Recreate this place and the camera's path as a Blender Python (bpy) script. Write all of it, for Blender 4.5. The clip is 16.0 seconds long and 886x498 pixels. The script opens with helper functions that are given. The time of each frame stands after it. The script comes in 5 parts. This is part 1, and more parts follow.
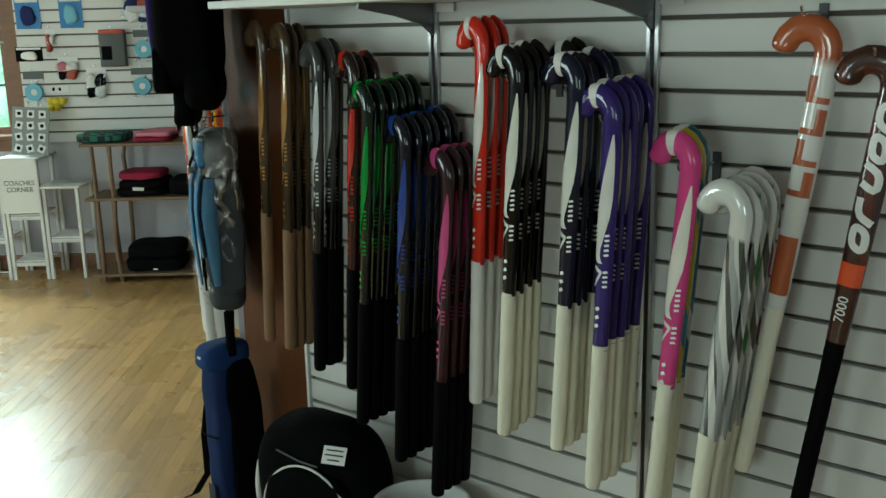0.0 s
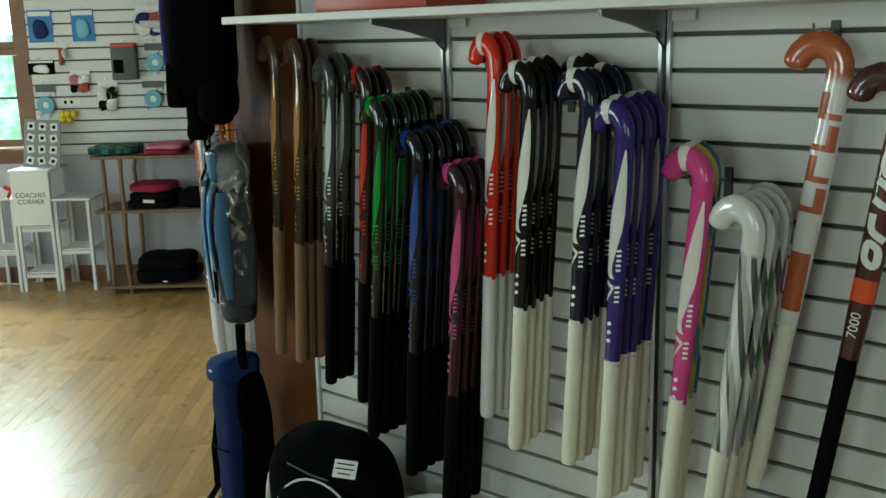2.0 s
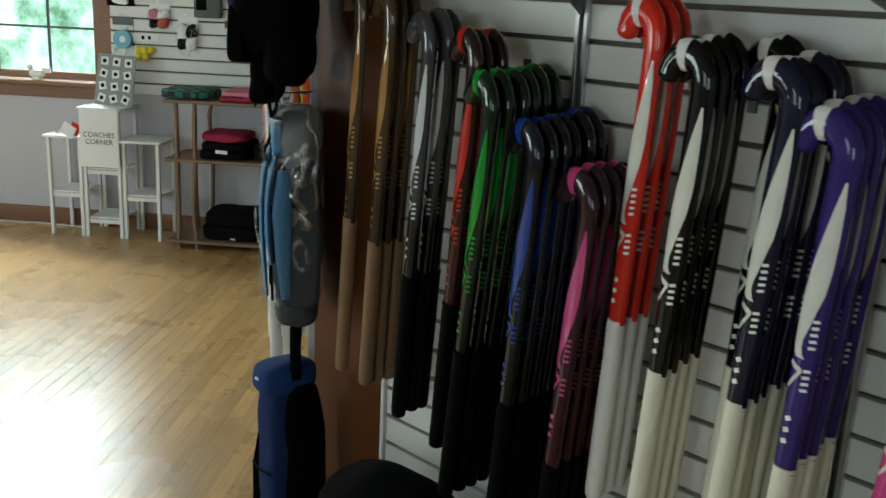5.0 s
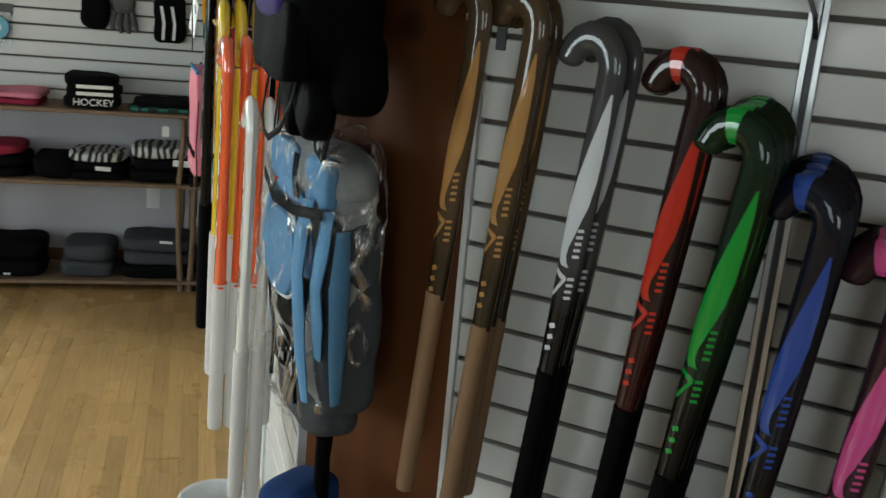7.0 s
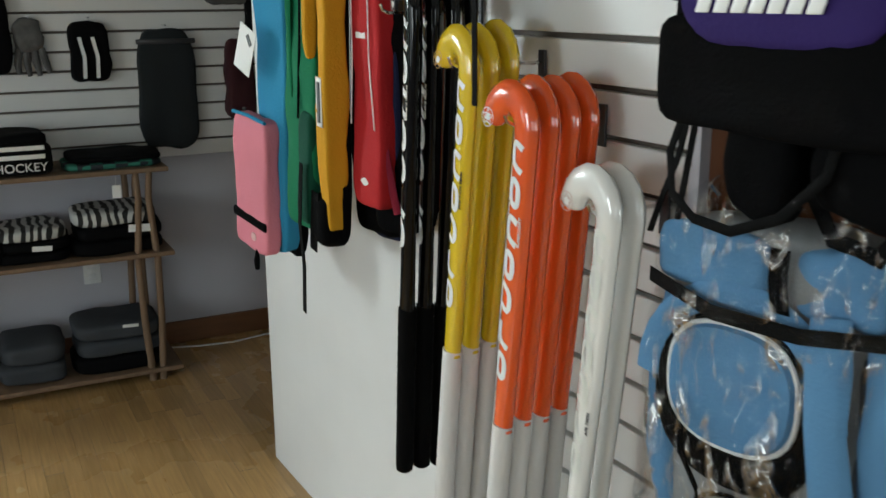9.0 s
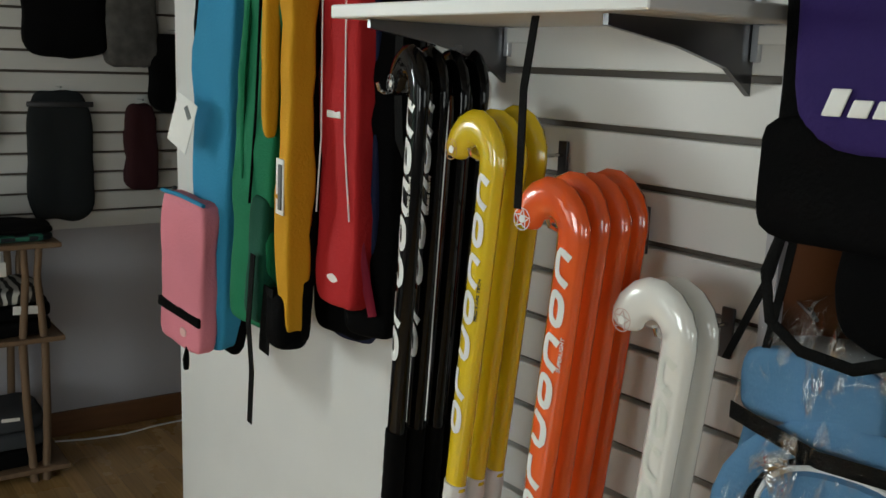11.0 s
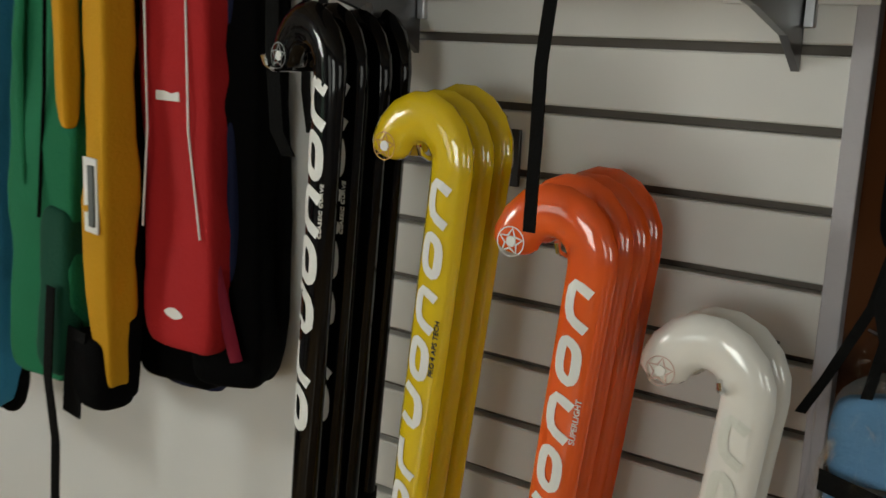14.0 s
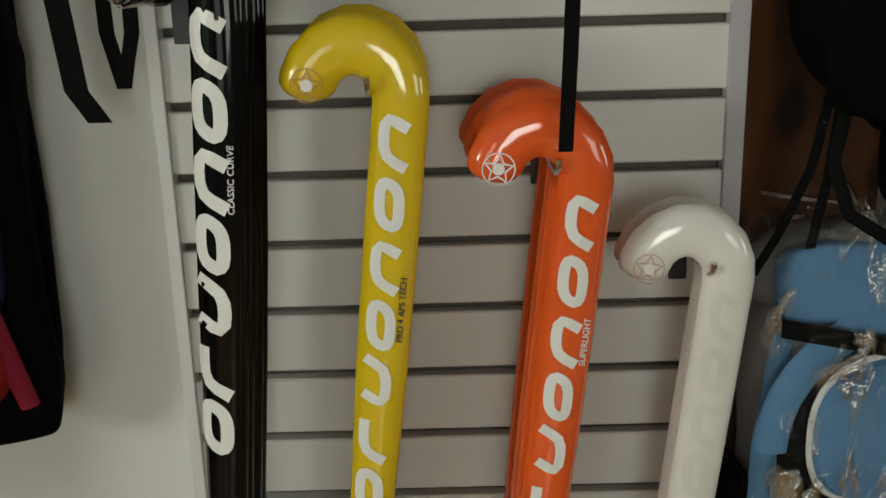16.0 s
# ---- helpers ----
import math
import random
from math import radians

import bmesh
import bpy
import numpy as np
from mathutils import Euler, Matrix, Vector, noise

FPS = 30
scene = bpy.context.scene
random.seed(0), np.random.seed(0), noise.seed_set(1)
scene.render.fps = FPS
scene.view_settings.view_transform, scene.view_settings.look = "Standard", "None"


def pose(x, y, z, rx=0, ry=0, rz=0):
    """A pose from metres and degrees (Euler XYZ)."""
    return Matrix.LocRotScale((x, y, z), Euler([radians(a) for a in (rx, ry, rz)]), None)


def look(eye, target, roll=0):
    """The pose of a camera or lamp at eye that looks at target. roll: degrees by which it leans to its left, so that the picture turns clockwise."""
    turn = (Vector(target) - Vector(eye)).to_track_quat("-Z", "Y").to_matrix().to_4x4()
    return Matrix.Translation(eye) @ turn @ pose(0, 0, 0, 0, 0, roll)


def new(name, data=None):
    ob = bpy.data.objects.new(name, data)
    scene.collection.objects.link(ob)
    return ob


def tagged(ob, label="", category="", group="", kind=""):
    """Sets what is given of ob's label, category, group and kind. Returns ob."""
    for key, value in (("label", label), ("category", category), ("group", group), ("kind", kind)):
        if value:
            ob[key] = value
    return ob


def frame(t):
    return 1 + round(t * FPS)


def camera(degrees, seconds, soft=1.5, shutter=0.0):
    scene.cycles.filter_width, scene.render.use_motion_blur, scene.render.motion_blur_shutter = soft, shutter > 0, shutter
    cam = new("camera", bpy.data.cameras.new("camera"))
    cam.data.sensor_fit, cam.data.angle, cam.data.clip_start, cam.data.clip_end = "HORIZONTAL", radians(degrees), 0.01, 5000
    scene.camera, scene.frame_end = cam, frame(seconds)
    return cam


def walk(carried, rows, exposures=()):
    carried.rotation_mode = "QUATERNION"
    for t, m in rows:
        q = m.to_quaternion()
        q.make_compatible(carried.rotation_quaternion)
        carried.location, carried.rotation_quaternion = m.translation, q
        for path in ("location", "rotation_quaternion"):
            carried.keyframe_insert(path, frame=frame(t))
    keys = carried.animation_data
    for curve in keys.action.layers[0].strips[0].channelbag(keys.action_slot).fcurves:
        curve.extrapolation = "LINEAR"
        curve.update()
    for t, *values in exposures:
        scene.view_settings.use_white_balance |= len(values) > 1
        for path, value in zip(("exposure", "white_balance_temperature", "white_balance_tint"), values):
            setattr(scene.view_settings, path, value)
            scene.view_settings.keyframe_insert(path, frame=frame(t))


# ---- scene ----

# camera and walk: seconds, place, heading, pitch, roll
ROWS = [
    (0.0, 0.890, -1.948, 1.524, 39.69, -13.03, -1.45),
    (0.5, 0.889, -1.956, 1.527, 39.85, -12.61, -1.33),
    (1.0, 0.889, -1.959, 1.528, 39.89, -12.41, -1.46),
    (1.5, 0.885, -1.957, 1.529, 39.96, -12.57, -1.39),
    (2.0, 0.886, -1.960, 1.531, 40.11, -12.30, -1.38),
    (2.5, 0.882, -1.962, 1.528, 40.23, -12.23, -1.01),
    (3.0, 0.873, -1.959, 1.525, 40.17, -12.35, -1.05),
    (3.5, 0.834, -1.937, 1.521, 39.64, -12.75, -0.86),
    (4.0, 0.758, -1.823, 1.516, 39.68, -13.61, -0.12),
    (4.5, 0.630, -1.621, 1.538, 43.29, -14.16, 0.53),
    (5.0, 0.466, -1.573, 1.533, 44.83, -14.90, 2.67),
    (6.2, -0.150, -1.620, 1.525, 36.0, -14.8, 3.6),
    (7.5, -0.827, -1.601, 1.498, 20.64, -14.23, 3.77),
    (8.0, -1.130, -1.540, 1.515, 19.49, -14.28, -0.27),
    (8.5, -1.426, -1.445, 1.498, 16.78, -14.93, 0.42),
    (9.0, -1.684, -1.354, 1.512, 13.12, -14.81, -0.32),
    (9.5, -1.862, -1.192, 1.498, 8.65, -12.63, 0.15),
    (10.0, -1.986, -1.115, 1.529, 3.25, -11.11, 1.17),
    (12.5, -1.853, -1.254, 1.523, 8.56, -10.96, 3.48),
    (13.0, -2.010, -1.159, 1.522, 0.93, -11.33, 3.38),
    (13.5, -2.117, -1.004, 1.501, -5.12, -11.77, 4.34),
    (14.0, -2.199, -0.787, 1.519, -11.82, -12.31, 2.14),
    (14.5, -2.330, -0.692, 1.519, -21.73, -13.61, 0.82),
    (15.0, -2.432, -0.599, 1.524, -30.59, -16.07, -0.72),
    (15.5, -2.507, -0.451, 1.537, -41.34, -19.90, -0.54),
    (16.0, -2.587, -0.444, 1.500, -46.62, -16.14, -1.62),
]


def eye_pose(x, y, z, yaw, pitch, roll):
    return pose(x, y, z, 90 + pitch, 0, yaw) @ pose(0, 0, 0, 0, 0, roll)


cam = camera(49.1, 16.0, soft=1.5, shutter=0.3)
walk(cam, [(r[0], eye_pose(*r[1:])) for r in ROWS],
     exposures=[(0.0, -0.40, 6100, -18), (3.5, -0.40, 6150, -14), (5.0, -0.50, 6150, -7), (7.5, -0.36, 6200, -2), (9.0, -0.65, 6200, 0), (10.0, -0.98, 6450, 0), (12.5, -0.98, 6600, 0), (14.5, -1.26, 7100, 3), (16.0, -1.24, 7100, -1)])

# ---- world, sun and window light ----
world = bpy.data.worlds.new("sky")
scene.world = world
world.use_nodes = True
_nt = world.node_tree
_sky = _nt.nodes.new("ShaderNodeTexSky")
_sky.sky_type, _sky.sun_disc = "NISHITA", False
_sky.sun_elevation, _sky.sun_rotation = radians(45), radians(143)
_nt.links.new(_sky.outputs[0], _nt.nodes["Background"].inputs[0])
_nt.nodes["Background"].inputs[1].default_value = 0.1

_sun = new("sun", bpy.data.lights.new("sun", "SUN"))
_sun.data.energy, _sun.data.angle, _sun.data.color = 2.0, radians(0.6), (1.0, 0.95, 0.87)
_sun.matrix_world = look((6, -8, 10), (0, 0, 0))

# plan directions: UF along the far wall, MF out of it into the room; DB along the second bay, NB into its wall
UF, MF, FAR = Vector((0.766, 0.643)), Vector((0.643, -0.766)), -4.25
A2 = radians(-47.1)
DB, NB, D2 = Vector((math.cos(A2), math.sin(A2))), Vector((-math.sin(A2), math.cos(A2))), -1.170
SLAT = 0.0762


def far_pose(s, off, z, turn=0):
    """A pose whose x runs along the far wall, whose -y points into the room, off metres out of the wall."""
    p = UF * s + MF * (FAR + off)
    return pose(p.x, p.y, z, 0, 0, 40 + turn)


def bay_pose(d, off, z, lean=0, turn=0):
    """The same for the second bay's wall."""
    p = DB * d + NB * (D2 - off)
    return pose(p.x, p.y, z, 0, 0, -47.1 + turn) @ pose(0, 0, 0, 0, lean, 0)


def window_light(name, m, w, h, watts, colour=(0.93, 0.97, 1.0)):
    ob = new(name, bpy.data.lights.new(name, "AREA"))
    ob.data.shape, ob.data.size, ob.data.size_y = "RECTANGLE", w, h
    ob.data.energy, ob.data.color = watts, colour
    ob.matrix_world = m
    return ob


LEFT0 = Vector((-7.33, -0.60))
LEFT_TURN = 40 - 90
WIN_REAR = (-2.2, 0.6)
WIN_LEFT = (1.3, 3.4)          # distances along the left wall of its window middles
window_light("far_window_light", far_pose(-3.95, -0.50, 2.02) @ pose(0, 0, 0, -86, 0, 0), 1.5, 0.8, 290)
for _d, _w in zip(WIN_LEFT, (22, 84)):
    _p = LEFT0 + MF * _d - UF * 0.05
    window_light("left_window_light", Matrix.Translation((_p.x, _p.y, 1.5)) @ pose(0, 0, 0, 90, 0, -50), 1.2, 1.3, _w)
for _d, _w in zip(WIN_REAR, (32, 48)):
    window_light("rear_window_light", pose(_d, -5.25, 1.5, 90, 0, 0), 1.2, 1.3, _w)

# ---- materials ----


def mat(name, col, rough=0.5, metal=0.0, col2=None, scale=8.0, bump=0.0, bscale=60.0, coat=0.0, stretch=(1, 1, 1), spread=0.0, sheen=0.0, alpha=1.0, detail=4.0):
    """A principled material with colour variation at two scales and a fine bump."""
    m = bpy.data.materials.new(name)
    m.use_nodes = True
    nt = m.node_tree
    b = nt.nodes["Principled BSDF"]
    b.inputs["Roughness"].default_value, b.inputs["Metallic"].default_value = rough, metal
    b.inputs["Coat Weight"].default_value, b.inputs["Coat Roughness"].default_value = coat, 0.06
    b.inputs["Sheen Weight"].default_value = sheen
    b.inputs["Alpha"].default_value = alpha
    tc = nt.nodes.new("ShaderNodeTexCoord")
    mp = nt.nodes.new("ShaderNodeMapping")
    mp.inputs["Scale"].default_value = stretch
    nt.links.new(tc.outputs["Object"], mp.inputs[0])
    n1 = nt.nodes.new("ShaderNodeTexNoise")
    n1.inputs["Scale"].default_value, n1.inputs["Detail"].default_value = scale, detail
    nt.links.new(mp.outputs[0], n1.inputs["Vector"])
    ramp = nt.nodes.new("ShaderNodeMix")
    ramp.data_type = "RGBA"
    c2 = col2 or tuple(c * 0.82 for c in col)
    ramp.inputs[6].default_value, ramp.inputs[7].default_value = (*c2, 1), (*col, 1)
    nt.links.new(n1.outputs[0], ramp.inputs[0])
    out = ramp.outputs[2]
    if spread:
        info = nt.nodes.new("ShaderNodeObjectInfo")
        mr = nt.nodes.new("ShaderNodeMapRange")
        mr.inputs[3].default_value, mr.inputs[4].default_value = 1 - spread, 1 + spread
        nt.links.new(info.outputs["Random"], mr.inputs[0])
        hs = nt.nodes.new("ShaderNodeHueSaturation")
        nt.links.new(mr.outputs[0], hs.inputs["Value"])
        nt.links.new(out, hs.inputs["Color"])
        out = hs.outputs[0]
    nt.links.new(out, b.inputs["Base Color"])
    rr = nt.nodes.new("ShaderNodeMapRange")
    rr.inputs[3].default_value, rr.inputs[4].default_value = max(0.02, rough - 0.06), min(1, rough + 0.08)
    nt.links.new(n1.outputs[0], rr.inputs[0])
    nt.links.new(rr.outputs[0], b.inputs["Roughness"])
    if bump:
        n2 = nt.nodes.new("ShaderNodeTexNoise")
        n2.inputs["Scale"].default_value, n2.inputs["Detail"].default_value = bscale, 3
        nt.links.new(mp.outputs[0], n2.inputs["Vector"])
        bp = nt.nodes.new("ShaderNodeBump")
        bp.inputs["Strength"].default_value, bp.inputs["Distance"].default_value = bump, 0.004
        nt.links.new(n2.outputs[0], bp.inputs["Height"])
        nt.links.new(bp.outputs[0], b.inputs["Normal"])
    return m


def lacquer(name, base, low=None, rough=0.08, coat=0.36):
    """Glossy lacquer with a faint mottling, and another colour in the lower half of the stick."""
    m = mat(name, base, rough=rough, coat=coat, scale=18)
    nt = m.node_tree
    b = nt.nodes["Principled BSDF"]
    b.inputs["Specular IOR Level"].default_value = 0.12
    b.inputs["Coat Roughness"].default_value = 0.03
    if low:
        tc = nt.nodes["Texture Coordinate"]
        sep = nt.nodes.new("ShaderNodeSeparateXYZ")
        nt.links.new(tc.outputs["Object"], sep.inputs[0])
        r = nt.nodes.new("ShaderNodeMapRange")
        r.inputs[1].default_value, r.inputs[2].default_value = 0.56, 0.46
        nt.links.new(sep.outputs[2], r.inputs[0])
        k = nt.nodes.new("ShaderNodeMix")
        k.data_type = "RGBA"
        nt.links.new(r.outputs[0], k.inputs[0])
        nt.links.new(b.inputs["Base Color"].links[0].from_socket, k.inputs[6])
        k.inputs[7].default_value = (*low, 1)
        nt.links.new(k.outputs[2], b.inputs["Base Color"])
    return m


def stick_mat(name, base, mark, mark2=None, low=None, z0=0.45, z1=0.95, scale=14.0, cover=0.5, head=None):
    """Lacquered stick: base colour, flowing streaks of a second colour over a stretch of the length, another colour low down."""
    m = mat(name, base, rough=0.16, coat=0.9)
    nt = m.node_tree
    b = nt.nodes["Principled BSDF"]
    tc = nt.nodes.new("ShaderNodeTexCoord")
    sep = nt.nodes.new("ShaderNodeSeparateXYZ")
    nt.links.new(tc.outputs["Object"], sep.inputs[0])
    wave = nt.nodes.new("ShaderNodeTexWave")
    wave.wave_type, wave.bands_direction = "BANDS", "DIAGONAL"
    mp = nt.nodes.new("ShaderNodeMapping")
    mp.inputs["Scale"].default_value = (3.4, 0.6, 0.62)
    nt.links.new(tc.outputs["Object"], mp.inputs[0])
    nt.links.new(mp.outputs[0], wave.inputs[0])
    wave.inputs["Scale"].default_value, wave.inputs["Distortion"].default_value = scale * 0.28, 2.2
    wave.inputs["Detail"].default_value, wave.inputs["Detail Scale"].default_value = 1.0, 0.8

    def step(sock, lo, hi):
        r = nt.nodes.new("ShaderNodeMapRange")
        r.inputs[1].default_value, r.inputs[2].default_value = lo, hi
        nt.links.new(sock, r.inputs[0])
        return r.outputs[0]

    def times(a, c):
        k = nt.nodes.new("ShaderNodeMath")
        k.operation = "MULTIPLY"
        nt.links.new(a, k.inputs[0])
        nt.links.new(c, k.inputs[1])
        return k.outputs[0]

    def over(under, colour, fac):
        k = nt.nodes.new("ShaderNodeMix")
        k.data_type = "RGBA"
        nt.links.new(fac, k.inputs[0])
        nt.links.new(under, k.inputs[6])
        k.inputs[7].default_value = (*colour, 1)
        return k.outputs[2]

    src = b.inputs["Base Color"].links[0].from_socket
    if low:
        src = over(src, low, step(sep.outputs[2], 0.60, 0.40))
    band = times(step(sep.outputs[2], z0, z0 + 0.01), step(sep.outputs[2], z1, z1 - 0.01))
    src = over(src, mark, times(step(wave.outputs[0], 1 - cover, 1 - cover + 0.05), band))
    if mark2:
        wave2 = nt.nodes.new("ShaderNodeTexWave")
        wave2.bands_direction = "DIAGONAL"
        wave2.inputs["Scale"].default_value, wave2.inputs["Distortion"].default_value = scale * 0.2, 5.0
        nt.links.new(mp.outputs[0], wave2.inputs[0])
        src = over(src, mark2, times(step(wave2.outputs[0], 0.72, 0.76), band))
    if head:
        src = over(src, head, step(sep.outputs[2], 0.845, 0.865))
    nt.links.new(src, b.inputs["Base Color"])
    return m


WHITE_SLAT = mat("white_melamine", (0.72, 0.71, 0.69), 0.38, scale=3, bump=0.05, spread=0.02)
# shade inside the slat grooves put into a brown; also the floor's dark joints
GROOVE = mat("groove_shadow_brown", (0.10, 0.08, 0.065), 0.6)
PAINT = mat("lilac_grey_paint", (0.50, 0.485, 0.52), 0.75, scale=2, bump=0.12, bscale=180, col2=(0.46, 0.445, 0.48))
WHITE = mat("white_paint", (0.80, 0.80, 0.79), 0.45, scale=3, bump=0.06, bscale=90)
CEIL = mat("ceiling_paint", (0.42, 0.41, 0.38), 0.85, scale=2, bump=0.2, bscale=120)
BROWN = mat("brown_stained_board", (0.115, 0.036, 0.010), 0.5, scale=5, stretch=(6, 6, 0.6), col2=(0.10, 0.036, 0.013), bump=0.08)
BROWN.node_tree.nodes["Principled BSDF"].inputs["Specular IOR Level"].default_value = 0.2
TRIM = mat("stained_trim_wood", (0.22, 0.10, 0.045), 0.4, scale=6, stretch=(1, 8, 8), col2=(0.13, 0.055, 0.025), bump=0.08)
_n = BROWN.node_tree
_v = _n.nodes.new("ShaderNodeTexVoronoi")
_v.inputs["Scale"].default_value = 5.5
_n.links.new(_n.nodes["Texture Coordinate"].outputs["Object"], _v.inputs["Vector"])
_r = _n.nodes.new("ShaderNodeMapRange")
_r.inputs[1].default_value, _r.inputs[2].default_value = 0.13, 0.26
_n.links.new(_v.outputs["Distance"], _r.inputs[0])
_k = _n.nodes.new("ShaderNodeMix")
_k.data_type = "RGBA"
_b = _n.nodes["Principled BSDF"]
_k.inputs[6].default_value = (0.022, 0.008, 0.004, 1)
_n.links.new(_r.outputs[0], _k.inputs[0])
_n.links.new(_b.inputs["Base Color"].links[0].from_socket, _k.inputs[7])
_n.links.new(_k.outputs[2], _b.inputs["Base Color"])


def board_mat(name, random_socket):
    """Varnished oak strip with long grain; each board its own tone."""
    m = bpy.data.materials.new(name)
    m.use_nodes = True
    nt = m.node_tree
    b = nt.nodes["Principled BSDF"]
    tc = nt.nodes.new("ShaderNodeTexCoord")
    geo = nt.nodes.new("ShaderNodeNewGeometry")
    rot = nt.nodes.new("ShaderNodeVectorRotate")
    rot.rotation_type = "Z_AXIS"
    rot.inputs["Angle"].default_value = -math.atan2(BOARD.y, BOARD.x)
    nt.links.new(geo.outputs["Position"], rot.inputs["Vector"])
    mp = nt.nodes.new("ShaderNodeMapping")
    mp.inputs["Scale"].default_value = (1.3, 26, 1)
    nt.links.new(rot.outputs[0], mp.inputs[0])
    n1 = nt.nodes.new("ShaderNodeTexNoise")
    n1.inputs["Scale"].default_value, n1.inputs["Detail"].default_value = 4.0, 6
    nt.links.new(mp.outputs[0], n1.inputs["Vector"])
    ramp = nt.nodes.new("ShaderNodeValToRGB")
    ramp.color_ramp.elements[0].position, ramp.color_ramp.elements[1].position = 0.3, 0.72
    ramp.color_ramp.elements[0].color, ramp.color_ramp.elements[1].color = (0.36, 0.215, 0.080, 1), (0.50, 0.310, 0.125, 1)
    nt.links.new(n1.outputs[0], ramp.inputs[0])
    if random_socket == "island":
        r = geo.outputs["Random Per Island"]
    else:
        r = nt.nodes.new("ShaderNodeObjectInfo").outputs["Random"]
    mr = nt.nodes.new("ShaderNodeMapRange")
    mr.inputs[3].default_value, mr.inputs[4].default_value = 0.82, 1.16
    nt.links.new(r, mr.inputs[0])
    hs = nt.nodes.new("ShaderNodeHueSaturation")
    nt.links.new(mr.outputs[0], hs.inputs["Value"])
    nt.links.new(ramp.outputs[0], hs.inputs["Color"])
    nt.links.new(hs.outputs[0], b.inputs["Base Color"])
    n2 = nt.nodes.new("ShaderNodeTexNoise")
    n2.inputs["Scale"].default_value, n2.inputs["Detail"].default_value = 3.0, 5
    nt.links.new(rot.outputs[0], n2.inputs["Vector"])
    rr = nt.nodes.new("ShaderNodeMapRange")
    rr.inputs[3].default_value, rr.inputs[4].default_value = 0.20, 0.36
    nt.links.new(n2.outputs[0], rr.inputs[0])
    nt.links.new(rr.outputs[0], b.inputs["Roughness"])
    b.inputs["Coat Weight"].default_value, b.inputs["Coat Roughness"].default_value = 0.10, 0.20
    b.inputs["Specular IOR Level"].default_value = 0.38
    bp = nt.nodes.new("ShaderNodeBump")
    bp.inputs["Strength"].default_value, bp.inputs["Distance"].default_value = 0.06, 0.001
    nt.links.new(n1.outputs[0], bp.inputs["Height"])
    nt.links.new(bp.outputs[0], b.inputs["Normal"])
    return m


BOARD = MF.copy()
OAK = board_mat("oak_board", "object")
OAK_FAR = board_mat("oak_board_sheet", "island")
RACKWOOD = mat("rustic_pole_wood", (0.23, 0.145, 0.085), 0.65, scale=7, stretch=(6, 6, 1), col2=(0.13, 0.08, 0.045), bump=0.3, bscale=40)
METAL = mat("brushed_aluminium", (0.62, 0.63, 0.65), 0.3, metal=1.0, scale=20, stretch=(1, 1, 0.1), bump=0.05)
CHROME = mat("chrome_wire", (0.75, 0.75, 0.76), 0.12, metal=1.0)
BRACKET = mat("grey_steel_bracket", (0.16, 0.16, 0.17), 0.28, metal=0.9)
DARKMETAL = mat("dark_steel", (0.06, 0.06, 0.065), 0.4, metal=0.6)
GRIP_W = mat("white_wrapped_grip", (0.80, 0.77, 0.64), 0.72, scale=14, col2=(0.70, 0.66, 0.53), bump=0.4, bscale=70)
GRIP_K = mat("black_wrapped_grip", (0.002, 0.002, 0.0022), 0.7, scale=14, bump=0.5, bscale=70)
GRIP_T = mat("tan_wrapped_grip", (0.23, 0.13, 0.065), 0.7, scale=14, bump=0.4, bscale=70, col2=(0.17, 0.095, 0.045))
GRIP_G = mat("pale_wrapped_grip", (0.74, 0.72, 0.70), 0.6, scale=14, bump=0.35, bscale=70)
LETTER = mat("white_print", (0.85, 0.85, 0.83), 0.35)
BLACKPRINT = mat("black_print", (0.02, 0.02, 0.02), 0.5)
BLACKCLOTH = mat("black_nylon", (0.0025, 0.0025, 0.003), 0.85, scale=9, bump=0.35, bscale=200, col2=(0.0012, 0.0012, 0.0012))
BLACKCLOTH.node_tree.nodes["Principled BSDF"].inputs["Specular IOR Level"].default_value = 0.05
STRAP = mat("black_webbing", (0.005, 0.005, 0.005), 0.75, bump=0.4, bscale=300)
for _k in (GRIP_K, STRAP):
    _k.node_tree.nodes["Principled BSDF"].inputs["Specular IOR Level"].default_value = 0.06
CARD = mat("white_card", (0.82, 0.82, 0.80), 0.6, scale=4)
GLASS = bpy.data.materials.new("window_glass")
GLASS.use_nodes = True
_b = GLASS.node_tree.nodes["Principled BSDF"]
_b.inputs["Transmission Weight"].default_value, _b.inputs["Roughness"].default_value, _b.inputs["IOR"].default_value = 1.0, 0.0, 1.45
FILM = bpy.data.materials.new("clear_plastic_film")
FILM.use_nodes = True
_n = FILM.node_tree
_n.nodes.remove(_n.nodes["Principled BSDF"])
_t = _n.nodes.new("ShaderNodeTexNoise")
_t.inputs["Scale"].default_value, _t.inputs["Detail"].default_value, _t.inputs["Distortion"].default_value = 10, 4, 2.0
_tc = _n.nodes.new("ShaderNodeTexCoord")
_mp = _n.nodes.new("ShaderNodeMapping")
_mp.inputs["Scale"].default_value, _mp.inputs["Rotation"].default_value = (2.2, 1.0, 0.8), (0, 0.35, 0)
_n.links.new(_tc.outputs["Object"], _mp.inputs[0])
_n.links.new(_mp.outputs[0], _t.inputs["Vector"])
_p = _n.nodes.new("ShaderNodeBump")
_p.inputs["Strength"].default_value, _p.inputs["Distance"].default_value = 1.0, 0.05
_n.links.new(_t.outputs[0], _p.inputs["Height"])
_g = _n.nodes.new("ShaderNodeBsdfGlossy")
_g.inputs["Roughness"].default_value = 0.03
